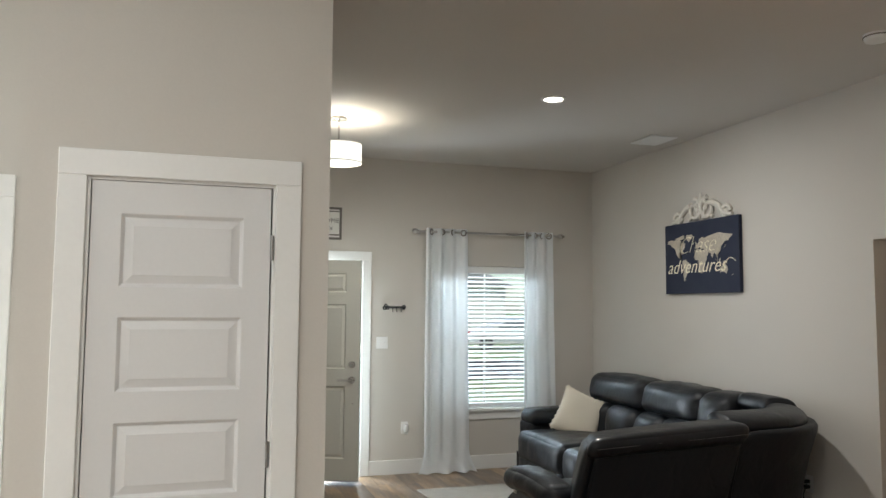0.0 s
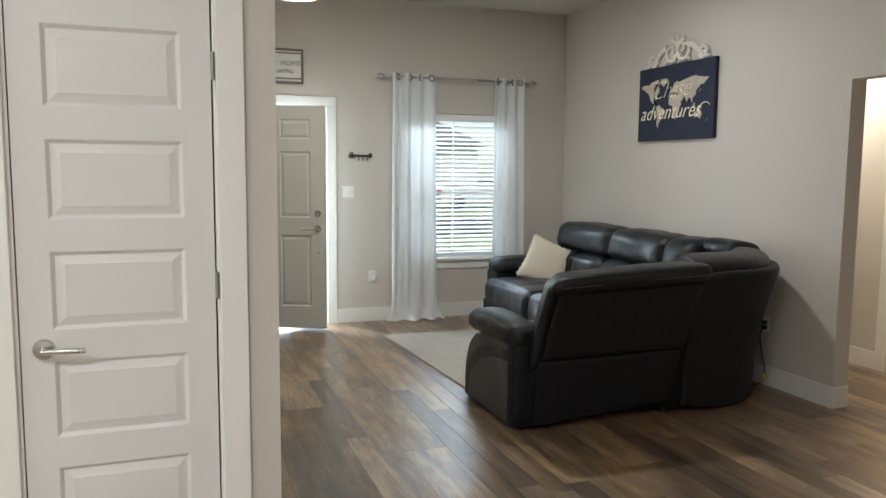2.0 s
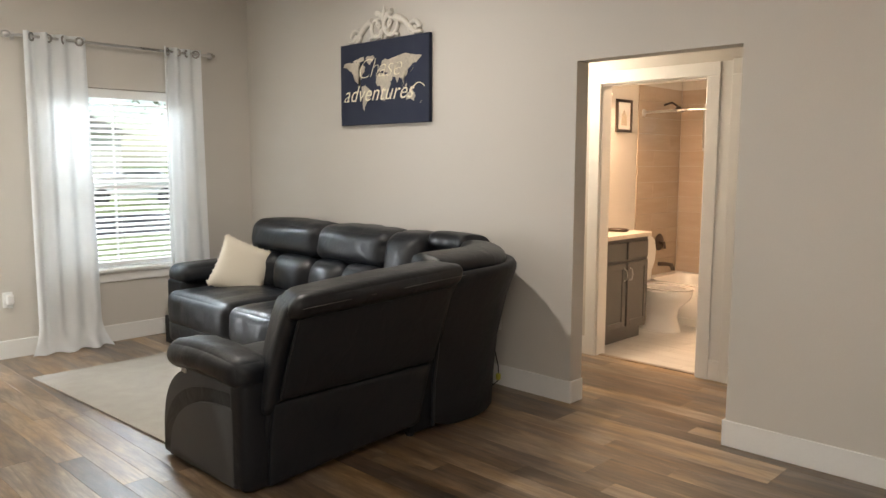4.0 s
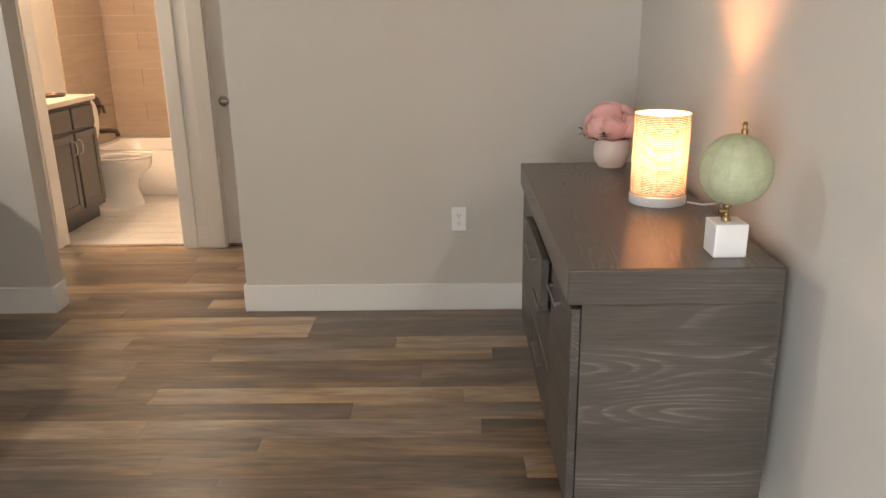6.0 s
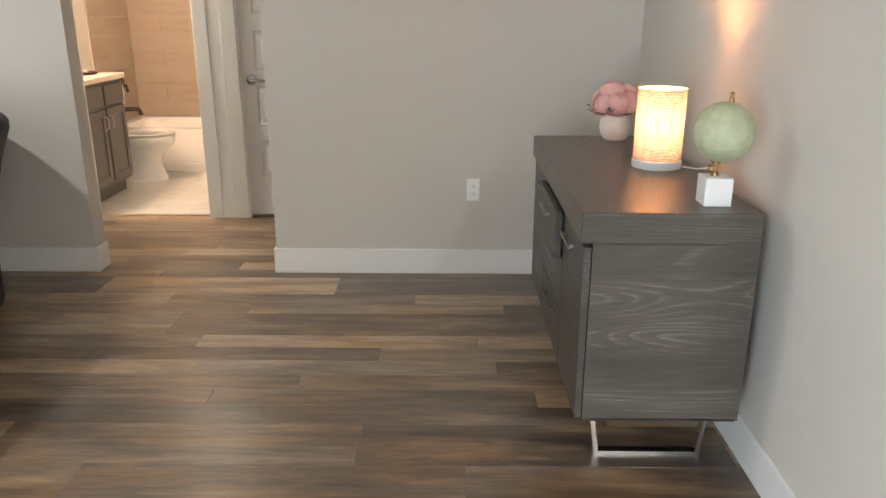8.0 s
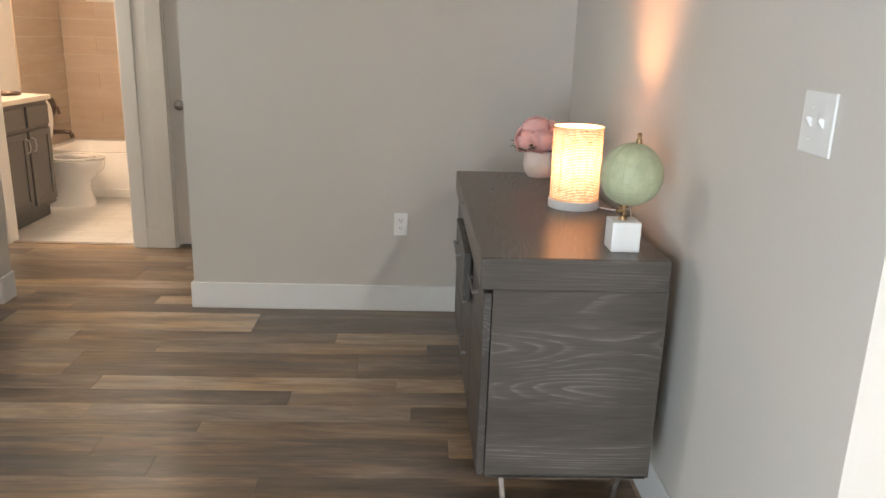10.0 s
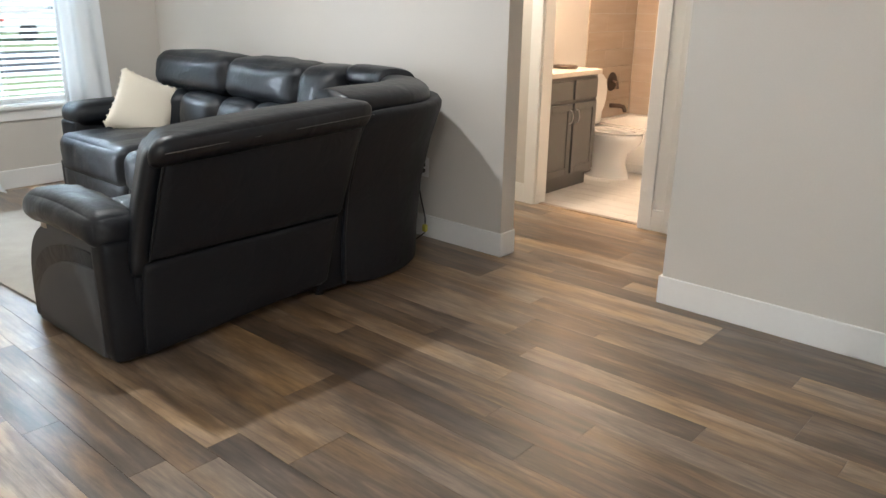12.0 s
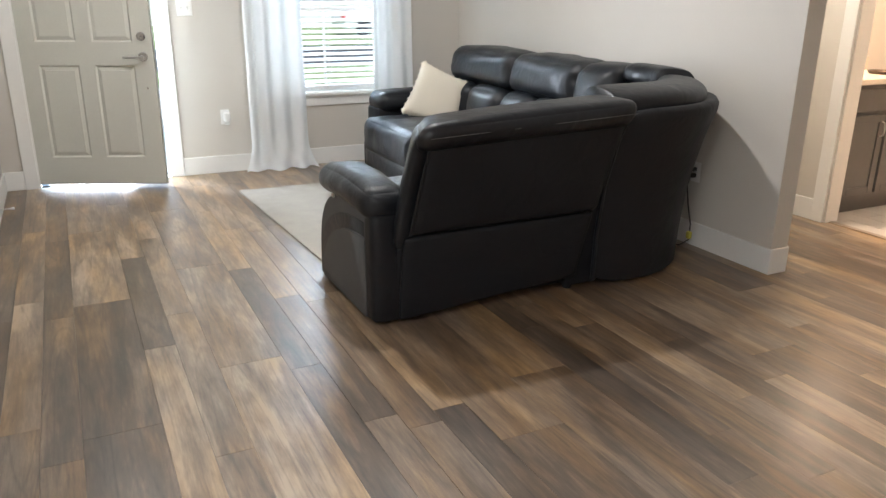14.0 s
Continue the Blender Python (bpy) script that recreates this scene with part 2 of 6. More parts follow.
for m_, gloss in ((M_LEATHER, 0.40), (M_LEATHER_BACK, 0.24)):
    m_.node_tree.nodes["Principled BSDF"].inputs["Specular IOR Level"].default_value = gloss
    nt_ = m_.node_tree
    fold = node(nt_, "ShaderNodeTexNoise", Scale=9.0, Detail=4.0, Distortion=1.2)
    nt_.links.new(coords(nt_, (1, 1, 1)), fold.inputs["Vector"])
    crease = node(nt_, "ShaderNodeBump", Strength=0.55, Distance=0.008)
    nt_.links.new(fold.outputs["Fac"], crease.inputs["Height"])
    nt_.links.new(crease.outputs["Normal"], nt_.nodes["Bump"].inputs["Normal"])
M_SEAM = surface("seam_thread", (0.17, 0.165, 0.16), 0.7)
M_CHROME = surface("brushed_nickel", (0.55, 0.54, 0.53), 0.28, 1.0, vary=0.05, grain=90, relief=0.03)
M_HANDLE = surface("gunmetal_handle", (0.30, 0.29, 0.28), 0.35, 1.0, vary=0.05)
M_STEEL = surface("polished_steel", (0.62, 0.61, 0.60), 0.16, 1.0, vary=0.04, relief=0.0)
M_BLACK = surface("black_iron", (0.018, 0.018, 0.02), 0.45, vary=0.2)
M_PLASTIC = surface("white_plastic", (0.80, 0.79, 0.77), 0.35, vary=0.015, relief=0.02)
# Near-black stand-in for the shade inside holes.
M_HOLE_SHADE = surface("hole_shade", (0.02, 0.02, 0.02), 0.6)
M_BLIND = surface("blind_vinyl", (0.82, 0.82, 0.80), 0.4, vary=0.02, relief=0.02)
M_SHEER = sheer("sheer_curtain", (0.88, 0.905, 0.92), 0.19, 0.015)
M_RUG = surface("cream_rug", (0.36, 0.335, 0.29), 0.95, vary=0.14, grain=160, blotch=9, relief=0.9, dist=0.004)
M_PILLOW = surface("cream_cotton", (0.72, 0.66, 0.55), 0.9, vary=0.05, grain=300, relief=0.4, dist=0.001)
M_NAVY = surface("navy_canvas", (0.016, 0.022, 0.048), 0.75, vary=0.12, grain=500, blotch=4, relief=0.4, dist=0.0006)
M_MAP = surface("map_print", (0.50, 0.445, 0.36), 0.75, vary=0.25, grain=60, blotch=14, relief=0.1)
M_GOLD = surface("cream_gold_letter", (0.90, 0.83, 0.64), 0.5, vary=0.06)
M_CARVED = surface("carved_white", (0.74, 0.70, 0.63), 0.55, vary=0.1, grain=50, relief=0.2)
M_SIGNFRAME = surface("grey_sign_frame", (0.15, 0.135, 0.12), 0.6, vary=0.15, grain=40)
M_PAPER = surface("sign_paper", (0.78, 0.77, 0.73), 0.7, vary=0.02)
M_INK = surface("sign_ink", (0.13, 0.12, 0.11), 0.7)
M_GLASS = clear_glass("window_glass")
M_VINYL = surface("window_vinyl", (0.80, 0.80, 0.79), 0.4, vary=0.01)
M_MARBLE = surface("white_marble", (0.74, 0.73, 0.71), 0.3, vary=0.07, grain=9, blotch=5, relief=0.02)
M_GLOBE = surface("sage_globe", (0.42, 0.445, 0.285), 0.5, vary=0.18, grain=45, blotch=16, relief=0.03)
M_LINE = surface("globe_line", (0.36, 0.39, 0.25), 0.6)
M_BRASS = surface("aged_brass", (0.30, 0.20, 0.10), 0.35, 1.0, vary=0.2)
M_POT = surface("blush_ceramic", (0.70, 0.60, 0.54), 0.45, vary=0.04, grain=60, relief=0.1)
M_PETAL = sheer("pink_petal", (1.0, 0.70, 0.665), 0.42, 0.0)
M_LEAF = surface("dark_leaf", (0.05, 0.085, 0.035), 0.5, vary=0.3)
M_CLOSE = surface("plain_wall", (0.66, 0.63, 0.585), 0.8, vary=0.02)
M_VANITY = surface("grey_cabinet", (0.125, 0.12, 0.112), 0.45, vary=0.06, relief=0.05)
M_COUNTER = surface("cream_counter", (0.74, 0.66, 0.56), 0.25, vary=0.06, grain=50)
M_PORCELAIN = surface("porcelain", (0.80, 0.78, 0.74), 0.12, vary=0.01, relief=0.0)
M_TILE = wood("beige_tile", [(0.42, (0.37, 0.29, 0.22)), (0.64, (0.42, 0.335, 0.258)), (0.86, (0.47, 0.38, 0.297))], "y", 0.2, 0.9, 0.05, chance=0.05, sat=(0.95, 1.05))
M_TILE_X = wood("beige_tile_side", [(0.42, (0.37, 0.29, 0.22)), (0.64, (0.42, 0.335, 0.258)), (0.86, (0.47, 0.38, 0.297))], "x", 0.2, 0.9, 0.05, chance=0.05, sat=(0.95, 1.05))
M_BATHTILE = wood("pale_floor_tile", [(0.42, (0.46, 0.435, 0.40)), (0.66, (0.58, 0.555, 0.52)), (0.9, (0.68, 0.655, 0.62))], "y", 0.35, 0.8, 0.05, chance=0.12, sat=(0.9, 1.05))
M_BRONZE = surface("bronze_fixture", (0.10, 0.075, 0.06), 0.35, 0.9)
M_GRASS = surface("lawn", (0.22, 0.27, 0.12), 0.9, vary=0.3, grain=4, blotch=0.4, relief=0.5, dist=0.02)
M_CONCRETE = surface("concrete", (0.42, 0.41, 0.39), 0.85, vary=0.1, grain=12)
M_ASPHALT = surface("asphalt", (0.055, 0.055, 0.057), 0.9, vary=0.2, grain=60)
M_SIDING = surface("siding", (0.60, 0.59, 0.57), 0.7, vary=0.06)
M_ROOF = surface("shingle_roof", (0.24, 0.24, 0.24), 0.9, vary=0.2, grain=10)
M_DISC = glow("lamp_disc", (1.0, 0.93, 0.82), 8.0)
M_DRUM = glow("drum_shade_glow", (1.0, 0.94, 0.82), 1.0)
M_CORD = surface("black_cord", (0.015, 0.015, 0.016), 0.5)

# ---- mesh helpers ----


def thing(name, loc=(0, 0, 0), label="", category="", group="", kind=""):
    ob = new(name)
    ob.empty_display_size = 0.1
    ob.matrix_basis = Matrix.Translation(loc)
    return tagged(ob, label, category, group, kind)


def mesh_of(name, bm, material, smooth=None):
    bmesh.ops.recalc_face_normals(bm, faces=bm.faces)
    me = bpy.data.meshes.new(name)
    if smooth is not None:
        for f in bm.faces:
            f.smooth = True
        for e in bm.edges:
            e.smooth = len(e.link_faces) == 2 and e.calc_face_angle(0) < radians(smooth)
    bm.to_mesh(me)
    bm.free()
    me.materials.append(material)
    return me


def solid(name, bm, material, label="", category="", group="", kind="", smooth=None):
    return tagged(new(name, mesh_of(name, bm, material, smooth)), label, category, group, kind)


def part(name, bm, material, parent, label="", smooth=None, local=False):
    """One mesh under a thing or a part; its mesh is in world metres unless local."""
    ob = new(name, mesh_of(name, bm, material, smooth))
    ob.parent = parent
    if not local and parent.type == "EMPTY":
        ob.matrix_parent_inverse = parent.matrix_basis.inverted()
    return tagged(ob, label)


def box(bm, x0, x1, y0, y1, z0, z1, bevel=0.0, seg=1):
    g = bmesh.ops.create_cube(bm, size=1.0)
    for v in g["verts"]:
        v.co = Vector(((x0 + x1) / 2 + v.co.x * (x1 - x0), (y0 + y1) / 2 + v.co.y * (y1 - y0), (z0 + z1) / 2 + v.co.z * (z1 - z0)))
    if bevel:
        edges = list({e for v in g["verts"] for e in v.link_edges})
        bmesh.ops.bevel(bm, geom=edges, offset=bevel, segments=seg, affect="EDGES", profile=0.5)
    return bm


def B(*a, **k):
    return box(bmesh.new(), *a, **k)


def lathe(profile, centre, seg=32, bm=None, axis="z"):
    """A turned shape from (radius, height) pairs."""
    bm = bm or bmesh.new()
    c = Vector(centre)
    rings = []
    for r, h in profile:
        ring = []
        for i in range(seg):
            a = 2 * math.pi * i / seg
            p = (r * math.cos(a), r * math.sin(a), h)
            p = {"z": p, "x": (h, p[0], p[1]), "y": (p[0], h, p[1])}[axis]
            ring.append(bm.verts.new(c + Vector(p)))
        rings.append(ring)
    for a, b in zip(rings, rings[1:]):
        for i in range(seg):
            j = (i + 1) % seg
            bm.faces.new((a[i], a[j], b[j], b[i]))
    if profile[0][0] < 1e-6:
        bm.faces.new(rings[0])
        bm.faces.new(rings[-1])
    return bm


def tube(points, r, seg=8, bm=None):
    """A round bar along a line of points."""
    bm = bm or bmesh.new()
    pts = [Vector(p) for p in points]
    rings = []
    for i, p in enumerate(pts):
        d = (pts[min(i + 1, len(pts) - 1)] - pts[max(i - 1, 0)]).normalized()
        u = d.orthogonal().normalized() if i == 0 else (u - d * u.dot(d)).normalized()
        w = d.cross(u)
        rr = r(i / (len(pts) - 1)) if callable(r) else r
        rings.append([bm.verts.new(p + (u * math.cos(a) + w * math.sin(a)) * rr) for a in (2 * math.pi * k / seg for k in range(seg))])
    for a, b in zip(rings, rings[1:]):
        for i in range(seg):
            j = (i + 1) % seg
            bm.faces.new((a[i], a[j], b[j], b[i]))
    bm.faces.new(rings[0])
    bm.faces.new(rings[-1])
    return bm


def pad(x0, x1, y0, y1, z0, z1, r=0.05, bulge=(0, 0, 0), n=9, warp=None, wrinkle=0.0, bm=None):
    """A stuffed cushion: a rounded box whose faces swell, bent by warp."""
    bm = bm or bmesh.new()
    lo, hi = Vector((x0, y0, z0)), Vector((x1, y1, z1))
    c, h = (lo + hi) / 2, (hi - lo) / 2
    r = min(r, *h)
    cache = {}

    def vert(p):
        key = tuple(round(k, 5) for k in p)
        if key not in cache:
            q = Vector([k * h[i] for i, k in enumerate(p)])
            core = Vector([max(-(h[i] - r), min(h[i] - r, q[i])) for i in range(3)])
            d = q - core
            if d.length > 1e-6:
                q = core + d.normalized() * r
            for i in range(3):
                j, k = (i + 1) % 3, (i + 2) % 3
                swell = max(0.0, 1 - p[j] ** 2) * max(0.0, 1 - p[k] ** 2)
                q[i] += bulge[i] * swell * p[i]
            q += c
            if wrinkle:
                w = noise.noise(Vector((q.x * 9, q.y * 9, q.z * 9))) + 0.5 * noise.noise(Vector((q.x * 23, q.y * 23, q.z * 23)))
                q += (q - c).normalized() * wrinkle * w
            if warp:
                q = Vector(warp(q))
            cache[key] = bm.verts.new(q)
        return cache[key]

    steps = [math.sin((2 * i / n - 1) * math.pi / 2) for i in range(n + 1)]
    for ax in range(3):
        for side in (-1, 1):
            for i in range(n):
                for j in range(n):
                    quad = []
                    for a, b in ((i, j), (i + 1, j), (i + 1, j + 1), (i, j + 1)):
                        p = [0, 0, 0]
                        p[ax], p[(ax + 1) % 3], p[(ax + 2) % 3] = side, steps[a], steps[b]
                        quad.append(vert(p))
                    bm.faces.new(quad if side > 0 else quad[::-1])
    return bm


def outline(points, y0, y1, bm=None, plane="xz"):
    """A flat plate of any outline, with thickness between y0 and y1."""
    bm = bm or bmesh.new()

    def place(p, d):
        return {"xz": (p[0], d, p[1]), "yz": (d, p[0], p[1]), "xy": (p[0], p[1], d)}[plane]

    a = [bm.verts.new(place(p, y0)) for p in points]
    b = [bm.verts.new(place(p, y1)) for p in points]
    bm.faces.new(a)
    bm.faces.new(b[::-1])
    for i in range(len(a)):
        j = (i + 1) % len(a)
        bm.faces.new((a[i], b[i], b[j], a[j]))
    return bm


def words(text, size, m, material, parent, name="lettering", shear=0.0, depth=0.0012, spacing=1.0, offset=0.0):
    """Raised letters in the built-in font, turned into a mesh."""
    cu = bpy.data.curves.new(name, "FONT")
    cu.body, cu.size, cu.extrude, cu.shear, cu.space_character, cu.offset = text, size, depth, shear, spacing, offset
    cu.align_x, cu.align_y = "CENTER", "CENTER"
    tmp = bpy.data.objects.new("tmp", cu)
    me = bpy.data.meshes.new_from_object(tmp)
    bpy.data.objects.remove(tmp)
    me.transform(m)
    me.materials.clear()
    me.materials.append(material)
    ob = new(name, me)
    ob.parent = parent
    if parent.type == "EMPTY":
        ob.matrix_parent_inverse = parent.matrix_basis.inverted()
    return ob


# ---- the shell ----
NX, EX, SY = 8.10, 4.125, 1.635     # north wall, east wall, south wall (room faces)
OP0, OP1, OPH = 3.52, 4.505, 2.07   # opening to the hall
T = 0.12
W0, W1, WZ0, WZ1 = 2.36, 3.46, 0.60, 2.05   # window
D0, D1, DH = 0.655, 1.595, 2.075    # entry door opening
BD0, BD1, BDH = 4.22, 5.04, 2.05    # bathroom door opening
HX = 5.23                           # hall's far wall


def wall(name, *boxes):
    bm = bmesh.new()
    for b in boxes:
        box(bm, *b)
    return tagged(solid(name, bm, M_WALL), "greige painted drywall wall", "wall", kind="structure")


wall("wall_north", (0.2, D0, NX, NX + T, 0, CEIL), (D0, D1, NX, NX + T, DH, CEIL), (D1, W0, NX, NX + T, 0, CEIL),
     (W0, W1, NX, NX + T, 0, WZ0), (W0, W1, NX, NX + T, WZ1, CEIL), (W1, 9.0, NX, NX + T, 0, CEIL))
wall("wall_east", (EX, EX + T, SY - T, OP0, 0, CEIL), (EX, EX + T, OP0, OP1, OPH, CEIL), (EX, EX + T, OP1, NX, 0, CEIL))
wall("wall_south", (1.51, EX, SY - T, SY, 0, CEIL), (1.51, 1.63, -3.4, SY - T, 0, CEIL))
CX0, CX1, CY = -0.49, 0.53, 3.58
CD0, CD1, CDH = -0.29, 0.335, 2.06
wall("wall_closet", (CX0, CD0, CY, CY + T, 0, CEIL), (CD0, CD1, CY, CY + T, CDH, CEIL), (CD1, CX1, CY, CY + T, 0, CEIL),
     (CX0, CX0 + 0.1, CY + T, 4.37, 0, CEIL), (CX1 - 0.1, CX1, CY + T, 4.9, 0, CEIL), (0.31, 0.43, 4.9, NX, 0, CEIL))
LD0, LD1 = -1.50, -0.735
PD0, PD1 = -3.28, -1.66              # glazed patio door, unseen and added
wall("wall_back_room", (-3.4, PD0, 4.25, 4.37, 0, CEIL), (PD0, PD1, 4.25, 4.37, 2.05, CEIL), (PD1, LD0, 4.25, 4.37, 0, CEIL), (LD0, LD1, 4.25, 4.37, 2.06, CEIL), (LD1, CX0, 4.25, 4.37, 0, CEIL))
bm = bmesh.new()
box(bm, -3.52, -3.4, -3.4, 4.37, 0, CEIL)
box(bm, -3.52, 1.63, -3.52, -3.4, 0, CEIL)
box(bm, CX0 + 0.1, CX1 - 0.1, 4.25, 4.37, 0, CEIL)
box(bm, LD0 - 0.3, LD1 + 0.2, 5.0, 5.1, 0, CEIL)
tagged(solid("wall_kitchen", bm, M_CLOSE), "plain pale wall closing the kitchen side", "wall", kind="structure")
wall("wall_hall", (HX, HX + T, 1.5, 3.185, 0, 2.6), (HX, HX + T, 3.185, 3.95, 2.05, 2.6), (HX, HX + T, 3.95, BD0, 0, 2.6), (HX, HX + T, BD0, BD1, BDH, 2.6),
     (HX, HX + T, BD1, NX, 0, 2.6), (EX + T, HX, 2.3, 2.42, 0, 2.6), (EX + T, HX, 6.6, 6.72, 0, 2.6))
# Unseen wall added to keep light out of the gap under the door.
tagged(solid("wall_hall_closet", B(HX + T + 0.001, HX + T + 0.03, 3.1, 4.0, 0, 2.45), M_CLOSE), "unseen plain wall blocking light behind the hall closet door", "wall", kind="structure")
BX0, BX1, BY0, BY1 = HX + T, 7.50, 3.8, 5.57
BW0, BW1, BWZ0, BWZ1 = 4.51, 5.33, 1.62, 2.00
wall("wall_bath", (BX0, BX1 + T, BY1, BY1 + T, 0, 2.5), (BX0, BX1 + T, BY0 - T, BY0, 0, 2.5), (BX1, BX1 + T, BY0, BW0, 0, 2.5), (BX1, BX1 + T, BW1, BY1, 0, 2.5),
     (BX1, BX1 + T, BW0, BW1, 0, BWZ0), (BX1, BX1 + T, BW0, BW1, BWZ1, 2.5))
tagged(solid("ceiling", B(-3.6, EX + T, -3.6, NX + T, CEIL, CEIL + 0.15), M_CEIL), "flat painted living room ceiling", "ceiling", kind="structure")
tagged(solid("ceiling_hall", B(EX + T, HX + T, 1.4, NX + T, 2.45, 2.6), M_CEIL), "flat painted hall ceiling", "ceiling", kind="structure")
tagged(solid("ceiling_bath", B(HX + T, 8.1, 3.6, 6.0, 2.42, 2.6), M_CEIL), "flat painted bathroom ceiling", "ceiling", kind="structure")
tagged(solid("floor_slab", B(-3.6, HX + 0.06, -3.6, NX + T, -0.20, -0.008), M_GROUT), "dark slab under the vinyl planks", "floor", kind="structure")

# outside shell: unseen roof added so that daylight only comes in by the openings
tagged(solid("roof", B(-4, 9.2, -4, NX + 0.9, 3.30, 3.42), M_ROOF), "unseen low roof added to block the sky", "roof", kind="structure")


def baseboard(runs, name="baseboard"):
    bm = bmesh.new()
    for x0, x1, y0, y1 in runs:
        box(bm, x0, x1, y0, y1, 0, 0.138, 0.003)
    return tagged(solid(name, bm, M_TRIM), "white painted flat baseboard", "baseboard", kind="structure")


b = 0.014
baseboard([(EX - b, EX, SY + b, OP0 + b), (EX, EX + T, OP0, OP0 + b), (EX - b, EX, OP1 - b, NX - b), (EX, EX + T, OP1 - b, OP1)], "baseboard_east")
baseboard([(1.51, EX - b, SY, SY + b), (1.51 - b, 1.51, -3.4, SY + b)], "baseboard_south")
baseboard([(0.43 + b, D0 - 0.09, NX - b, NX), (D1 + 0.09, EX, NX - b, NX)], "baseboard_north")
baseboard([(0.43, 0.43 + b, 4.9, NX), (CX1, CX1 + b, CY - b, 4.9), (CX0, CD0 - 0.09, CY - b, CY), (CD1 + 0.09, CX1, CY - b, CY), (CX0 - b, CX0, CY - b, 4.25)], "baseboard_closet")
baseboard([(HX - b, HX, 4.05, BD0 - 0.09), (HX - b, HX, BD1 + 0.09, 6.6), (EX + T, EX + T + b, OP1, 6.6), (EX + T, EX + T + b, 2.42, OP0)], "baseboard_hall")


def casing_x(name, x0, x1, top, y, d, w=0.09):
    """Flat casing round an opening in a wall that runs along x; d is the side it stands on."""
    bm = bmesh.new()
    ya, yb = sorted((y, y + d * 0.018))
    box(bm, x0 - w, x0, ya, yb, 0, top, 0.003)
    box(bm, x1, x1 + w, ya, yb, 0, top, 0.003)
    box(bm, x0 - w, x1 + w, ya, yb, top, top + w, 0.003)
    return tagged(solid(name, bm, M_TRIM), "white painted flat door casing", "trim", kind="structure")


def casing_y(name, y0, y1, top, x, d, w=0.09):
    bm = bmesh.new()
    xa, xb = sorted((x, x + d * 0.018))
    box(bm, xa, xb, y0 - w, y0, 0, top, 0.003)
    box(bm, xa, xb, y1, y1 + w, 0, top, 0.003)
    box(bm, xa, xb, y0 - w, y1 + w, top, top + w, 0.003)
    return tagged(solid(name, bm, M_TRIM), "white painted flat door casing", "trim", kind="structure")


def jamb_x(name, x0, x1, top, y0, y1):
    bm = bmesh.new()
    box(bm, x0, x0 + 0.012, y0, y1, 0, top)
    box(bm, x1 - 0.012, x1, y0, y1, 0, top)
    box(bm, x0 + 0.012, x1 - 0.012, y0, y1, top - 0.012, top)
    return tagged(solid(name, bm, M_TRIM), "white painted door jamb", "trim", kind="structure")


def jamb_y(name, y0, y1, top, x0, x1):
    bm = bmesh.new()
    box(bm, x0, x1, y0, y0 + 0.012, 0, top)
    box(bm, x0, x1, y1 - 0.012, y1, 0, top)
    box(bm, x0, x1, y0 + 0.012, y1 - 0.012, top - 0.012, top)
    return tagged(solid(name, bm, M_TRIM), "white painted door jamb", "trim", kind="structure")


casing_x("trim_closet", CD0, CD1, CDH, CY, -1)
jamb_x("trim_closet_jamb", CD0 - 0.002, CD1 + 0.002, CDH + 0.002, CY + 0.001, CY + T - 0.001)
casing_x("trim_entry", D0, D1, DH, NX, -1)
jamb_x("trim_entry_jamb", D0 - 0.002, D1 + 0.002, DH + 0.002, NX + 0.001, NX + T)
casing_x("trim_back_room", LD0, LD1, 2.06, 4.25, -1)
casing_y("trim_bath_door", BD0, BD1, BDH, HX, -1)
jamb_y("trim_bath_jamb", BD0 - 0.002, BD1 + 0.002, BDH + 0.002, HX + 0.001, HX + T)
# Thin white board laid over the wall strip between the casings.
tagged(solid("trim_hall_filler", B(HX - 0.005, HX - 0.0005, 4.051, BD0 - 0.091, 0.139, BDH + 0.09), M_TRIM), "thin white strip added between two door casings", "trim", kind="structure")
casing_y("trim_hall_closet", 3.185, 3.95, BDH, HX, -1, 0.1)
jamb_y("trim_hall_closet_jamb", 3.183, 3.952, BDH + 0.002, HX + 0.001, HX + T)


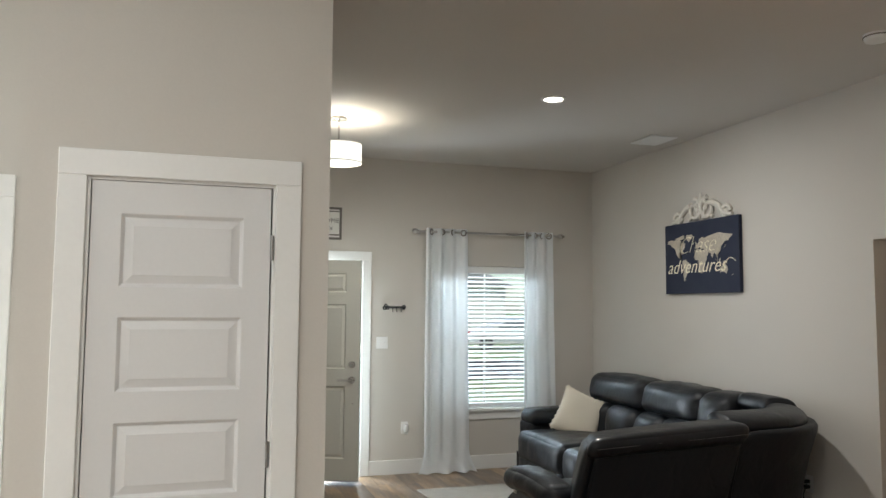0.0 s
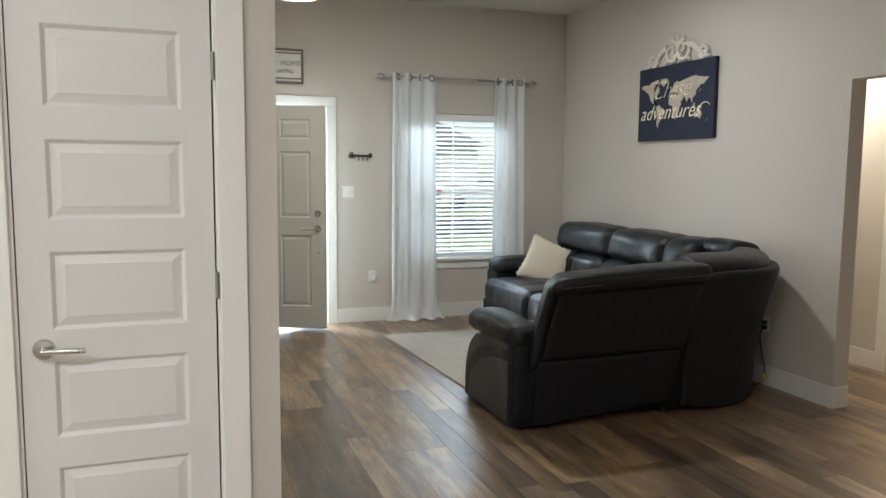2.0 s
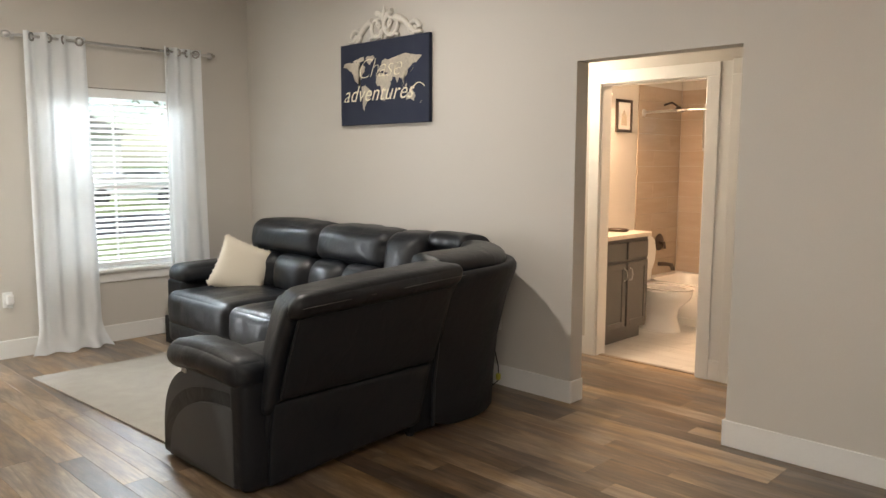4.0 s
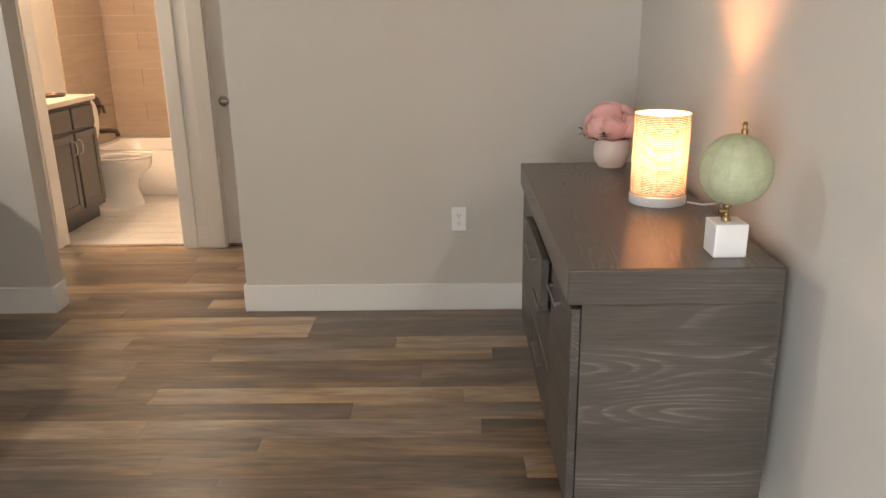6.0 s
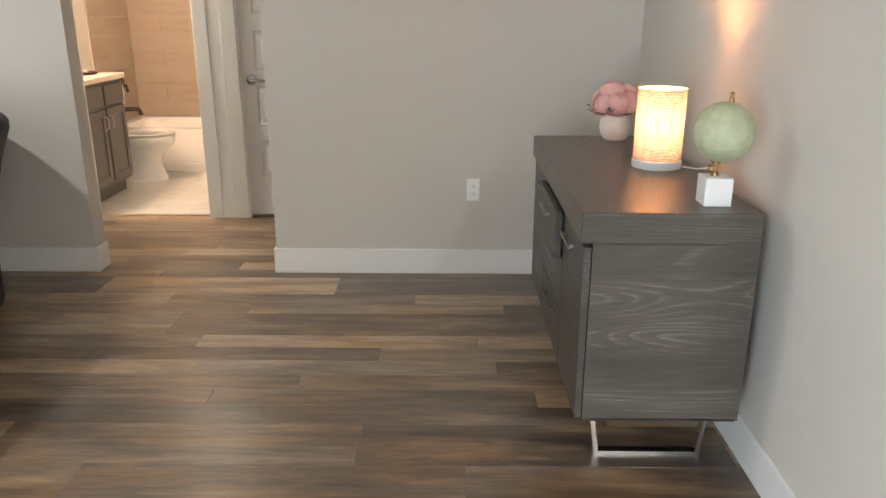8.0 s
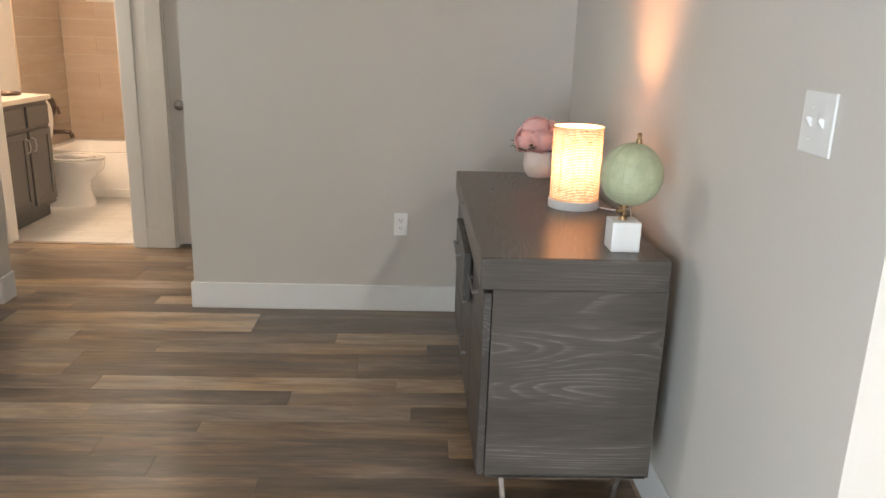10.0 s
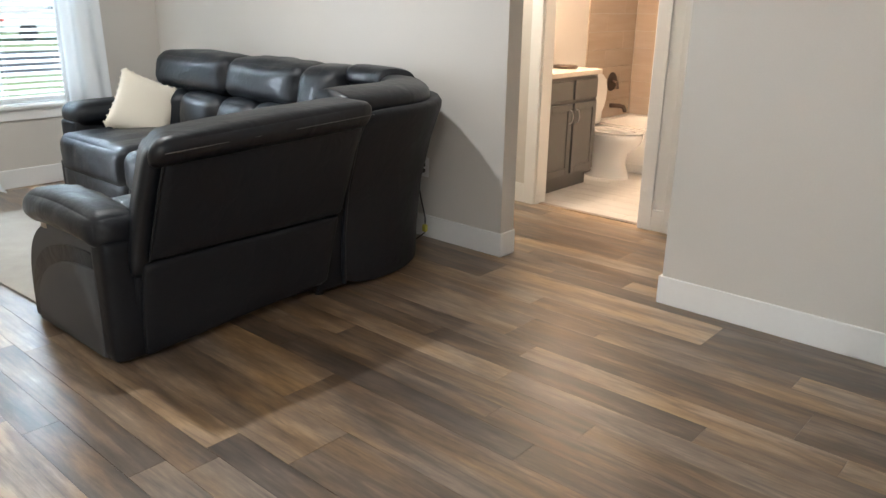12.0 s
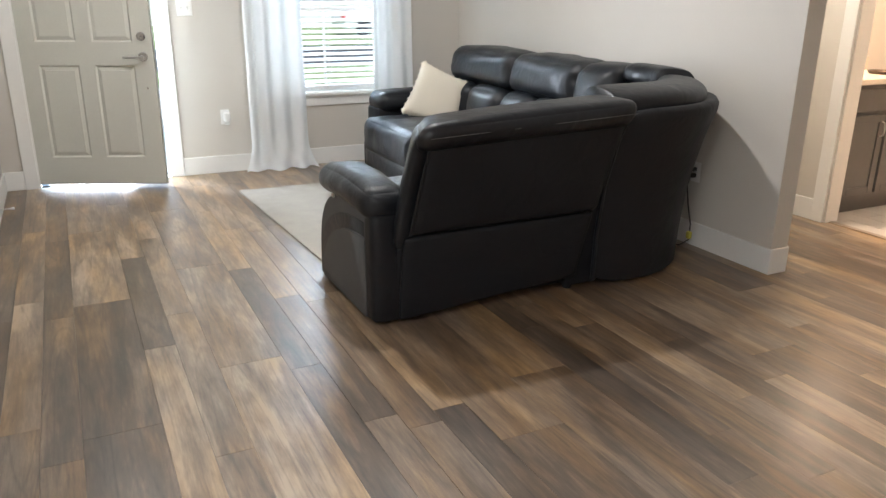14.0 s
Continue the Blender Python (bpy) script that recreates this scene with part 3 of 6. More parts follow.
def panel_leaf(w, h, panels, t=0.035, slope=0.040, depth=0.0115):
    """A moulded door leaf in its own frame: x 0..w, front at y=0 facing -y, with sunk panels (x0, x1, z0, z1) on both faces."""
    bm = bmesh.new()
    xs = sorted({0, w, *(k for p in panels for k in p[:2])})
    zs = sorted({0, h, *(k for p in panels for k in p[2:])})
    for y, s in ((0.0, 1), (t, -1)):
        for xa, xb in zip(xs, xs[1:]):
            for za, zb in zip(zs, zs[1:]):
                q = [(xa, za), (xb, za), (xb, zb), (xa, zb)]
                hit = any(p[0] <= xa and xb <= p[1] and p[2] <= za and zb <= p[3] for p in panels)
                if not hit:
                    bm.faces.new([bm.verts.new((a, y, c)) for a, c in q])
                    continue
                lip, deep = 0.003, y + s * depth
                rings = []
                for off, yy in ((0, y), (lip, y + s * 0.002), (lip + 0.009, deep), (lip + 0.012, deep), (slope, y + s * 0.004), (slope + 0.0015, y + s * 0.003)):
                    rings.append([bm.verts.new((xa + off if i in (0, 3) else xb - off, yy, za + off if i < 2 else zb - off)) for i in range(4)])
                for r0, r1 in zip(rings, rings[1:]):
                    for i in range(4):
                        j = (i + 1) % 4
                        bm.faces.new((r0[i], r0[j], r1[j], r1[i]))
                bm.faces.new(rings[-1])
    box(bm, 0.0, w, 0.012, t - 0.012, 0.0, h)
    for x0, x1, z0, z1 in ((0, 0.001, 0, h), (w - 0.001, w, 0, h), (0, w, 0, 0.001), (0, w, h - 0.001, h)):
        box(bm, x0, x1, 0.0002, t - 0.0002, z0, z1)
    bmesh.ops.remove_doubles(bm, verts=bm.verts, dist=0.00005)
    return bm


def lever(x, z, d, material=None, y=0.0, side=-1):
    """A round rose with a lever that points along x by d; stands on the face y."""
    bm = lathe([(0.0, 0), (0.033, 0), (0.033, 0.006), (0.029, 0.012), (0.012, 0.014), (0.012, 0.045), (0.0, 0.046)], (0, 0, 0), 24, axis="y")
    for v in bm.verts:
        v.co = Vector((x + v.co.x, y + side * v.co.y, z + v.co.z))
    tube([(x, y + side * 0.045, z), (x + d * 0.02, y + side * 0.05, z), (x + d * 0.06, y + side * 0.052, z), (x + d * 0.125, y + side * 0.048, z - 0.002)], 0.009, 10, bm)
    return bm


def five_panels(w):
    m = 0.094
    return [(m, w - m, z, z + 0.252) for z in (0.257, 0.611, 0.965, 1.319, 1.673)]


def interior_door(name, m, w, latch_left, label, hinges=True):
    root = tagged(new(name), label, "door", kind="structure")
    root.matrix_basis = m
    part("leaf", panel_leaf(w, 2.035, five_panels(w)), M_DOOR_SHADED, root, local=True)
    kx = 0.066 if latch_left else w - 0.066
    part("door_handle", lever(kx, 0.905, 1 if latch_left else -1), M_CHROME, root, "brushed nickel lever handle", 40, True)
    part("latch_plate", B(-0.0015 if latch_left else w - 0.001, 0.001 if latch_left else w + 0.0015, 0.006, 0.03, 0.875, 0.935), M_CHROME, root, local=True)
    if hinges:
        hx = w + 0.006 if latch_left else -0.006
        for z in (0.19, 1.09, 1.82):
            bm = tube([(hx, -0.008, z - 0.045), (hx, -0.008, z + 0.045)], 0.0065, 10)
            box(bm, hx - 0.004, hx + 0.004, -0.006, 0.0, z - 0.044, z + 0.044)
            part("hinge", bm, M_HANDLE, root, "nickel butt hinge", 40, True)
    return root


interior_door("door_closet", pose(CD0 + 0.014, CY + 0.004, 0.012), CD1 - CD0 - 0.03, True, "closed white five-panel closet door with nickel lever")
interior_door("door_back_room", pose(LD0 + 0.004, 4.262, 0.012), LD1 - LD0 - 0.008, True, "closed white five-panel door in the far recess")
interior_door("door_hall_closet", pose(HX + 0.012, 3.946, 0.022, 0, 0, -90), 0.757, True, "closed white five-panel hall closet door with lever")

# entry door, ajar
ANGLE = -22.0
entry = tagged(new("door_entry"), "grey-beige six-panel entry door standing ajar", "door", kind="structure")
entry.matrix_basis = pose(D0 + 0.006, NX + 0.012, 0.028, 0, 0, ANGLE)
ew = 0.918
cols = [(0.12, 0.40), (0.505, 0.785)]
rows6 = [(0.20, 0.86), (1.02, 1.62), (1.73, 1.91)]
part("leaf", panel_leaf(ew, 2.03, [(a, c, z0, z1) for a, c in cols for z0, z1 in rows6], 0.045, 0.036, 0.010), M_ENTRY, entry, local=True)
part("door_handle", lever(ew - 0.07, 0.92, -1), M_CHROME, entry, "brushed nickel lever handle", 40, True)
bm = lathe([(0, 0), (0.031, 0), (0.031, 0.008), (0.024, 0.016), (0, 0.017)], (0, 0, 0), 24, axis="y")
for v in bm.verts:
    v.co = Vector((ew - 0.07 + v.co.x, -v.co.y, 1.06 + v.co.z))
box(bm, ew - 0.078, ew - 0.062, -0.03, -0.016, 1.056, 1.064, 0.002)
part("deadbolt", bm, M_CHROME, entry, "round nickel deadbolt turn", 40, True)
bm = lathe([(0, 0), (0.008, 0), (0.007, 0.004), (0, 0.005)], (0, 0, 0), 12, axis="y")
for v in bm.verts:
    v.co = Vector((ew - 0.062 + v.co.x, -v.co.y, 0.70 + v.co.z))
part("screw_cap", bm, M_CHROME, entry, local=True)
part("door_sweep", B(0.0, ew, 0.005, 0.04, -0.004, 0.0), M_BLACK, entry, local=True)
for z in (0.2, 1.0, 1.83):
    bm = tube([(-0.008, -0.008, z - 0.05), (-0.008, -0.008, z + 0.05)], 0.007, 10)
    box(bm, -0.01, 0.0, -0.006, 0.002, z - 0.05, z + 0.05)
    part("hinge", bm, M_CHROME, entry, "nickel butt hinge", 40, True)
tagged(solid("threshold", outline([(NX + 0.0, 0.0), (NX + 0.03, 0.012), (NX + 0.11, 0.012), (NX + 0.14, 0.0)], D0, D1, plane="yz"), M_STEEL), "metal threshold under the entry door", "threshold", kind="structure")

# ---- window with blind and curtains ----
win = tagged(thing("window_1", ((W0 + W1) / 2, NX + 0.06, WZ0)), "white vinyl double-hung window with grey daylight", "window", kind="structure")
fy0, fy1 = NX + 0.075, NX + 0.115
bm = bmesh.new()
for x0, x1, z0, z1 in ((W0, W0 + 0.045, WZ0, WZ1), (W1 - 0.045, W1, WZ0, WZ1), (W0 + 0.045, W1 - 0.045, WZ0, WZ0 + 0.05), (W0 + 0.045, W1 - 0.045, WZ1 - 0.045, WZ1)):
    box(bm, x0, x1, fy0, fy1, z0, z1)
part("window_frame", bm, M_VINYL, win)
part("meeting_rail", B(W0 + 0.046, W1 - 0.046, fy0 + 0.002, fy1 - 0.004, 1.30, 1.345), M_VINYL, win)
for z0, z1 in ((WZ0 + 0.05, 1.30), (1.345, WZ1 - 0.045)):
    pane = part("pane", B(W0 + 0.045, W1 - 0.045, NX + 0.094, NX + 0.098, z0, z1), M_GLASS, win, "clear glass pane")
    pane.visible_shadow = False
    part("glazing_bar", B(2.90, 2.92, NX + 0.088, NX + 0.093, z0, z1), M_VINYL, win)
part("window_sill", B(W0 - 0.03, W1 + 0.03, NX - 0.045, NX + 0.075, WZ0 - 0.022, WZ0 + 0.002, 0.004), M_TRIM, win)
part("apron", B(W0 - 0.015, W1 + 0.015, NX - 0.016, NX - 0.001, WZ0 - 0.105, WZ0 - 0.023, 0.003), M_TRIM, win)

blind = tagged(thing("window_blind", (2.91, NX + 0.03, WZ0)), "white slatted blind lowered over the window", "blind")
part("head_rail", B(W0 + 0.008, W1 - 0.008, NX + 0.004, NX + 0.066, WZ1 - 0.075, WZ1 - 0.004, 0.006), M_BLIND, blind)
slat_me = mesh_of("slat", pad(-0.53, 0.53, -0.025, 0.025, -0.0016, 0.0016, 0.0016, n=4, warp=lambda q: (q.x, q.y, q.z + 0.004 - 6.4 * q.y ** 2)), M_BLIND)
zs = [WZ0 + 0.085 + 0.0445 * i for i in range(29)]
for z in zs:
    ob = new("slat", slat_me)
    ob.parent, ob.matrix_parent_inverse = blind, blind.matrix_basis.inverted()
    ob.matrix_basis = pose(2.91, NX + 0.034, z, 22, 0, 0)
part("bottom_rail", B(W0 + 0.01, W1 - 0.01, NX + 0.012, NX + 0.058, WZ0 + 0.03, WZ0 + 0.055, 0.004), M_BLIND, blind)
for x in (2.52, 2.93, 3.30):
    for y in (NX + 0.008, NX + 0.060):
        part("ladder_cord", tube([(x, y, WZ0 + 0.05), (x, y, WZ1 - 0.07)], 0.0012, 5), M_BLIND, blind)

rod = thing("curtain_rod", (2.905, 8.02, 2.38), "brushed metal curtain rod with crystal ball ends", "curtain rod")
part("rod", tube([(2.12, 8.02, 2.38), (3.69, 8.02, 2.38)], 0.0105, 12), M_CHROME, rod, smooth=40)
for x, s in ((2.12, -1), (3.69, 1)):
    part("finial", lathe([(0.0, -0.032), (0.012, -0.03), (0.022, -0.02), (0.027, 0), (0.022, 0.02), (0.012, 0.03), (0.012, 0.045), (0.0, 0.046)], (x + s * 0.012, 8.02, 2.38), 16, axis="x"), M_CHROME, rod, "faceted round finial", 40)
for x in (2.17, 3.63):
    bm = tube([(x, 8.02, 2.38), (x, 8.098, 2.38)], 0.007, 8)
    box(bm, x - 0.014, x + 0.014, 8.092, 8.0995, 2.35, 2.41)
    part("bracket", bm, M_CHROME, rod)


def curtain(name, x0, x1, bx0, bx1, folds, seed, label):
    root = thing(name, ((x0 + x1) / 2, 8.02, 0), label, "curtain", "sheer curtains")
    bm = bmesh.new()
    nx, nz = 110, 60
    rnd = random.Random(seed)
    ph = [rnd.uniform(0, 6.28) for _ in range(6)]
    grid = []
    for j in range(nz + 1):
        v = j / nz
        z = 2.415 - v * 2.408
        row = []
        for i in range(nx + 1):
            u = i / nx
            e = v ** 1.5
            spread = u + 0.018 * math.sin(u * 9 + ph[0]) * e
            x = (x0 + (x1 - x0) * u) * (1 - e) + (bx0 + (bx1 - bx0) * spread) * e
            amp = 0.042 * (1 - 0.25 * v) * (0.75 + 0.35 * math.sin(u * 5 + ph[5]))
            y = 8.02 - amp * math.sin(u * folds * 2 * math.pi + ph[1] * 0.2) - 0.012 * v * math.sin(u * folds * 3.1 + ph[2]) - 0.012 * v * math.sin(u * 17 + v * 3 + ph[3])
            flare = max(0.0, v - 0.90) / 0.10
            y -= flare ** 2 * (0.05 + 0.05 * math.sin(u * folds * 6.28 + ph[4]))
            x += flare ** 2 * 0.12 * (u - 0.5)
            row.append(bm.verts.new((x, y, max(0.006, z + 0.006 * math.sin(u * 22 + ph[5]) * v))))
        grid.append(row)
    for a, c in zip(grid, grid[1:]):
        for i in range(nx):
            bm.faces.new((a[i], a[i + 1], c[i + 1], c[i]))
    part("cloth", bm, M_SHEER, root, smooth=180)
    for k in range(4):
        u = (k + 0.5) / 4
        x = x0 + (x1 - x0) * u
        bm = lathe([(0.020, -0.003), (0.034, -0.003), (0.034, 0.003), (0.020, 0.003), (0.020, -0.003)], (0, 0, 0), 20, axis="x")
        bm.transform(pose(x, 8.0, 2.375, 0, 0, 48 if k % 2 else -48))
        part("grommet", bm, M_HANDLE, root, "dark metal eyelet", 40)
    return root


curtain("curtain", 2.215, 2.665, 2.20, 2.70, 3.5, 3, "white sheer grommet curtain pooling on the floor")
curtain("curtain", 3.27, 3.60, 3.25, 3.66, 3.0, 8, "white sheer grommet curtain hanging behind the sofa")

# ---- things on the north wall ----
sign = thing("wall_sign", (1.10, NX, 2.27), "grey-framed white home sign above the entry door", "sign")
bm = bmesh.new()
s0, s1, t0, t1 = 0.82, 1.38, 2.272, 2.588
for x0, x1, z0, z1 in ((s0, s0 + 0.022, t0, t1), (s1 - 0.022, s1, t0, t1), (s0 + 0.022, s1 - 0.022, t0, t0 + 0.022), (s0 + 0.022, s1 - 0.022, t1 - 0.022, t1)):
    box(bm, x0, x1, NX - 0.026, NX - 0.001, z0, z1, 0.002)
part("frame", bm, M_SIGNFRAME, sign)
part("board", B(s0 + 0.022, s1 - 0.022, NX - 0.014, NX - 0.002, t0 + 0.022, t1 - 0.022), M_PAPER, sign)
for z in (t0 + 0.040, t1 - 0.046):
    part("stripe", B(s0 + 0.024, s1 - 0.024, NX - 0.0155, NX - 0.0142, z, z + 0.012), M_INK, sign)
TXN = Matrix(((1, 0, 0, 0), (0, 0, -1, 0), (0, 1, 0, 0), (0, 0, 0, 1)))
words("HOME", 0.062, Matrix.Translation((1.262, NX - 0.016, 2.455)) @ TXN, M_INK, sign, spacing=1.1)
words("sweet", 0.068, Matrix.Translation((1.045, NX - 0.016, 2.46)) @ TXN, M_INK, sign, shear=0.35)
bm = tube([(1.12 + 0.17 * k / 8, NX - 0.016, 2.375 + 0.012 * math.sin(k / 8 * 3.0)) for k in range(9)], 0.002, 5)
for k in range(1, 8):
    x, z = 1.12 + 0.17 * k / 8, 2.375 + 0.012 * math.sin(k / 8 * 3.0)
    for s in (-1, 1):
        outline([(x, z), (x + 0.012, z + s * 0.006), (x + 0.024, z + s * 0.018), (x + 0.008, z + s * 0.012)], NX - 0.0165, NX - 0.0145, bm)
part("sprig", bm, M_INK, sign)

rack = thing("key_rack", (1.925, NX, 1.62), "black iron key-shaped key rack with hooks", "key rack")
part("shaft", tube([(1.84, NX - 0.02, 1.622), (2.032, NX - 0.02, 1.622)], 0.009, 10), M_BLACK, rack, smooth=40)
bm = bmesh.new()
for a in range(3):
    an = math.pi / 2 + a * 2 * math.pi / 3
    cx, cz = 1.832 + 0.017 * math.cos(an), 1.622 + 0.017 * math.sin(an)
    tube([(cx + 0.013 * math.cos(k * 0.5236), NX - 0.02, cz + 0.013 * math.sin(k * 0.5236)) for k in range(13)], 0.0055, 8, bm)
part("bow", bm, M_BLACK, rack, smooth=40)
part("bit", B(1.998, 2.03, NX - 0.024, NX - 0.016, 1.60, 1.645, 0.002), M_BLACK, rack)
for x in (1.90, 1.94, 1.985):
    part("hook", tube([(x, NX - 0.02, 1.615), (x, NX - 0.022, 1.585), (x, NX - 0.032, 1.575), (x, NX - 0.04, 1.585)], 0.0035, 8), M_BLACK, rack, smooth=40)
for x in (1.86, 2.01):
    part("mount", tube([(x, NX - 0.02, 1.622), (x, NX - 0.0005, 1.622)], 0.006, 8), M_BLACK, rack)


def plate(name, m, w, label, category, toggles=0, sockets=0):
    """A wall plate in its own frame: lies in x-z, front towards -y."""
    root = tagged(new(name), label, category)
    root.matrix_basis = m
    part("cover", B(-w / 2, w / 2, -0.006, -0.0005, -0.0585, 0.0585, 0.002), M_PLASTIC, root, local=True)
    for k in range(toggles):
        x = (k - (toggles - 1) / 2) * 0.046
        part("toggle", outline([(-0.006, -0.009), (-0.006, 0.009), (-0.016, 0.013), (-0.017, 0.007)], x - 0.004, x + 0.004, plane="yz"), M_PLASTIC, root, local=True)
        for z in (-0.03, 0.03):
            part("screw", lathe([(0, 0), (0.003, 0), (0.0025, -0.001), (0, -0.001)], (x, -0.006, z), 10, axis="y"), M_PLASTIC, root, local=True)
    for k in range(sockets):
        z = (0.5 - k) * 0.039
        sk = part("socket", B(-0.017, 0.017, -0.0085, -0.006, z - 0.014, z + 0.014, 0.002), M_PLASTIC, root, local=True)
        # Dark blocks stand on the socket for the shade inside its slots.
        for x in (-0.0065, 0.0065):
            part("slot", B(x - 0.0012, x + 0.0012, -0.0092, -0.0085, z - 0.002, z + 0.007), M_HOLE_SHADE, sk, local=True)
        part("slot", B(-0.002, 0.002, -0.0092, -0.0085, z - 0.010, z - 0.006), M_HOLE_SHADE, sk, local=True)
    return root


plate("light_switch", pose(1.80, NX, 1.275), 0.116, "white two-gang wall switch beside the entry door", "switch", 2)
plate("light_switch", pose(1.775, SY, 1.262, 0, 0, 180), 0.116, "white two-gang toggle switch near the sideboard", "switch", 2)
plate("wall_outlet", pose(EX, 2.458, 0.467, 0, 0, 90 + 180), 0.07, "white duplex outlet on the greige wall", "outlet", 0, 2)
plate("wall_outlet", pose(EX, 5.09, 0.43, 0, 0, 270), 0.07, "white outlet behind the sofa with plugs", "outlet", 0, 2)
plate("wall_outlet", pose(2.036, NX, 0.445), 0.07, "white outlet below the key rack", "outlet", 0, 2)
freshener = thing("plug_in_freshener", (2.045, NX - 0.012, 0.43), "white plug-in air freshener in the outlet", "air freshener")
part("body", pad(2.02, 2.07, NX - 0.055, NX - 0.011, 0.41, 0.485, 0.014, n=6), M_PLASTIC, freshener, smooth=60)
part("bottle", lathe([(0, 0), (0.017, 0), (0.019, 0.008), (0.017, 0.03), (0, 0.03)], (2.045, NX - 0.034, 0.385), 16), M_GLASS, freshener, smooth=40)
stop = thing("door_stop", (0.444, 7.30, 0.065), "white spring door stop on the baseboard", "door stop")
part("spring", tube([(0.4445 + 0.07 * k / 60, 7.30 + 0.006 * math.cos(k), 0.065 + 0.006 * math.sin(k)) for k in range(61)], 0.0016, 5), M_PLASTIC, stop)
part("tip", lathe([(0, 0), (0.009, 0), (0.009, 0.014), (0, 0.015)], (0.513, 7.30, 0.065), 12, axis="x"), M_PLASTIC, stop)

# ---- canvas and carved crest on the east wall ----
canvas = thing("canvas_print", (EX, 6.2, 1.76), "navy stretched canvas with cream world map lettering", "wall art")
CY0, CY1, CZ0, CZ1 = 5.71, 6.695, 1.757, 2.37
part("stretched_canvas", B(EX - 0.036, EX - 0.002, CY0, CY1, CZ0, CZ1, 0.003), M_NAVY, canvas)


def land(points, seed, name="land"):
    """A continent given in degrees east and north, its coast roughened, printed on the canvas face."""
    rnd = random.Random(seed)
    pts = [Vector((0.03 + (e + 168) / 358 * 0.93, 0.17 + (n + 55) / 138 * 0.66)) for e, n in points]
    for _ in range(2):
        out = []
        for a, c in zip(pts, pts[1:] + pts[:1]):
            d = c - a
            out += [a, (a + c) / 2 + Vector((-d.y, d.x)) * rnd.uniform(-0.13, 0.13)]
        pts = out
    w, h = CY1 - CY0, CZ1 - CZ0
    pts = [(CY1 - w * p.x, CZ0 + h * p.y) for p in pts]
    bm = outline(pts, EX - 0.0372, EX - 0.0362, plane="yz")
    bmesh.ops.triangulate(bm, faces=[f for f in bm.faces if len(f.verts) > 4])
    return part(name, bm, M_MAP, canvas, "cream printed land")


land([(-166, 62), (-160, 70), (-128, 70), (-95, 71), (-86, 66), (-92, 58), (-78, 52), (-76, 62), (-62, 56), (-66, 45), (-80, 32), (-81, 25), (-97, 27), (-95, 17), (-83, 9), (-105, 20), (-117, 33), (-125, 48), (-150, 60)], 1)
land([(-120, 73), (-95, 78), (-70, 82), (-64, 72), (-80, 70), (-100, 72)], 2)
land([(-55, 82), (-28, 83), (-20, 75), (-34, 67), (-44, 60), (-54, 68), (-62, 77)], 3)
land([(-79, 8), (-62, 11), (-50, 2), (-35, -7), (-40, -22), (-57, -36), (-66, -46), (-69, -55), (-74, -45), (-71, -20), (-80, -5)], 4)
land([(-16, 15), (-8, 34), (10, 37), (31, 31), (43, 12), (51, 11), (40, -5), (35, -24), (24, -34), (17, -32), (12, -14), (9, 4), (-8, 5)], 5)
land([(-9, 37), (-1, 48), (8, 55), (12, 66), (26, 71), (42, 67), (68, 72), (104, 77), (140, 73), (178, 68), (163, 59), (156, 52), (142, 54), (130, 43), (121, 38), (120, 27), (107, 20), (104, 2), (97, 17), (88, 22), (78, 8), (71, 22), (58, 25), (52, 14), (44, 13), (34, 31), (36, 37), (22, 37), (14, 42)], 6)
land([(114, -22), (130, -12), (142, -11), (153, -27), (146, -39), (131, -32), (115, -35)], 7)
for k, island in enumerate(([(44, -14), (50, -16), (46, -25)], [(168, -46), (178, -38), (173, -42)], [(-6, 51), (-3, 58), (1, 52)], [(131, 32), (141, 36), (144, 44), (138, 36)], [(96, 4), (106, -4), (104, -6)], [(109, 1), (117, 6), (116, -4)], [(131, -2), (146, -5), (142, -9)], [(-23, 65), (-15, 66), (-18, 63)])):
    land(island, 20 + k)
TXE = Matrix(((0, 0, -1, 0), (-1, 0, 0, 0), (0, 1, 0, 0), (0, 0, 0, 1)))
words("Chase", 0.215, Matrix.Translation((EX - 0.039, 6.25, 2.165)) @ TXE, M_GOLD, canvas, shear=0.45, spacing=0.92, offset=-0.0065)
words("adventures", 0.172, Matrix.Translation((EX - 0.039, 6.265, 1.985)) @ TXE, M_GOLD, canvas, shear=0.42, spacing=1.03, offset=-0.001)
part("flourish", tube([(EX - 0.039, 5.90 - 0.15 * k / 10, 1.975 + 0.06 * math.sin(k / 10 * 2.6)) for k in range(11)], lambda s: 0.005 * (1 - 0.5 * s), 6), M_GOLD, canvas)
crest = thing("carved_crest", (EX, 6.2, 2.372), "cream carved scrollwork crest above the canvas", "wall ornament")


def scroll(cy, cz, r, turns, start, sgn, w):
    pts = []
    n = int(26 * turns)
    for k in range(n + 1):
        f = k / n
        a = start + sgn * f * turns * 2 * math.pi
        rr = r * (1 - 0.72 * f)
        pts.append((EX - 0.016, cy + rr * math.cos(a), cz + rr * math.sin(a)))
    return tube(pts, lambda s: 1.3 * w * (1.0 - 0.45 * s), 8)


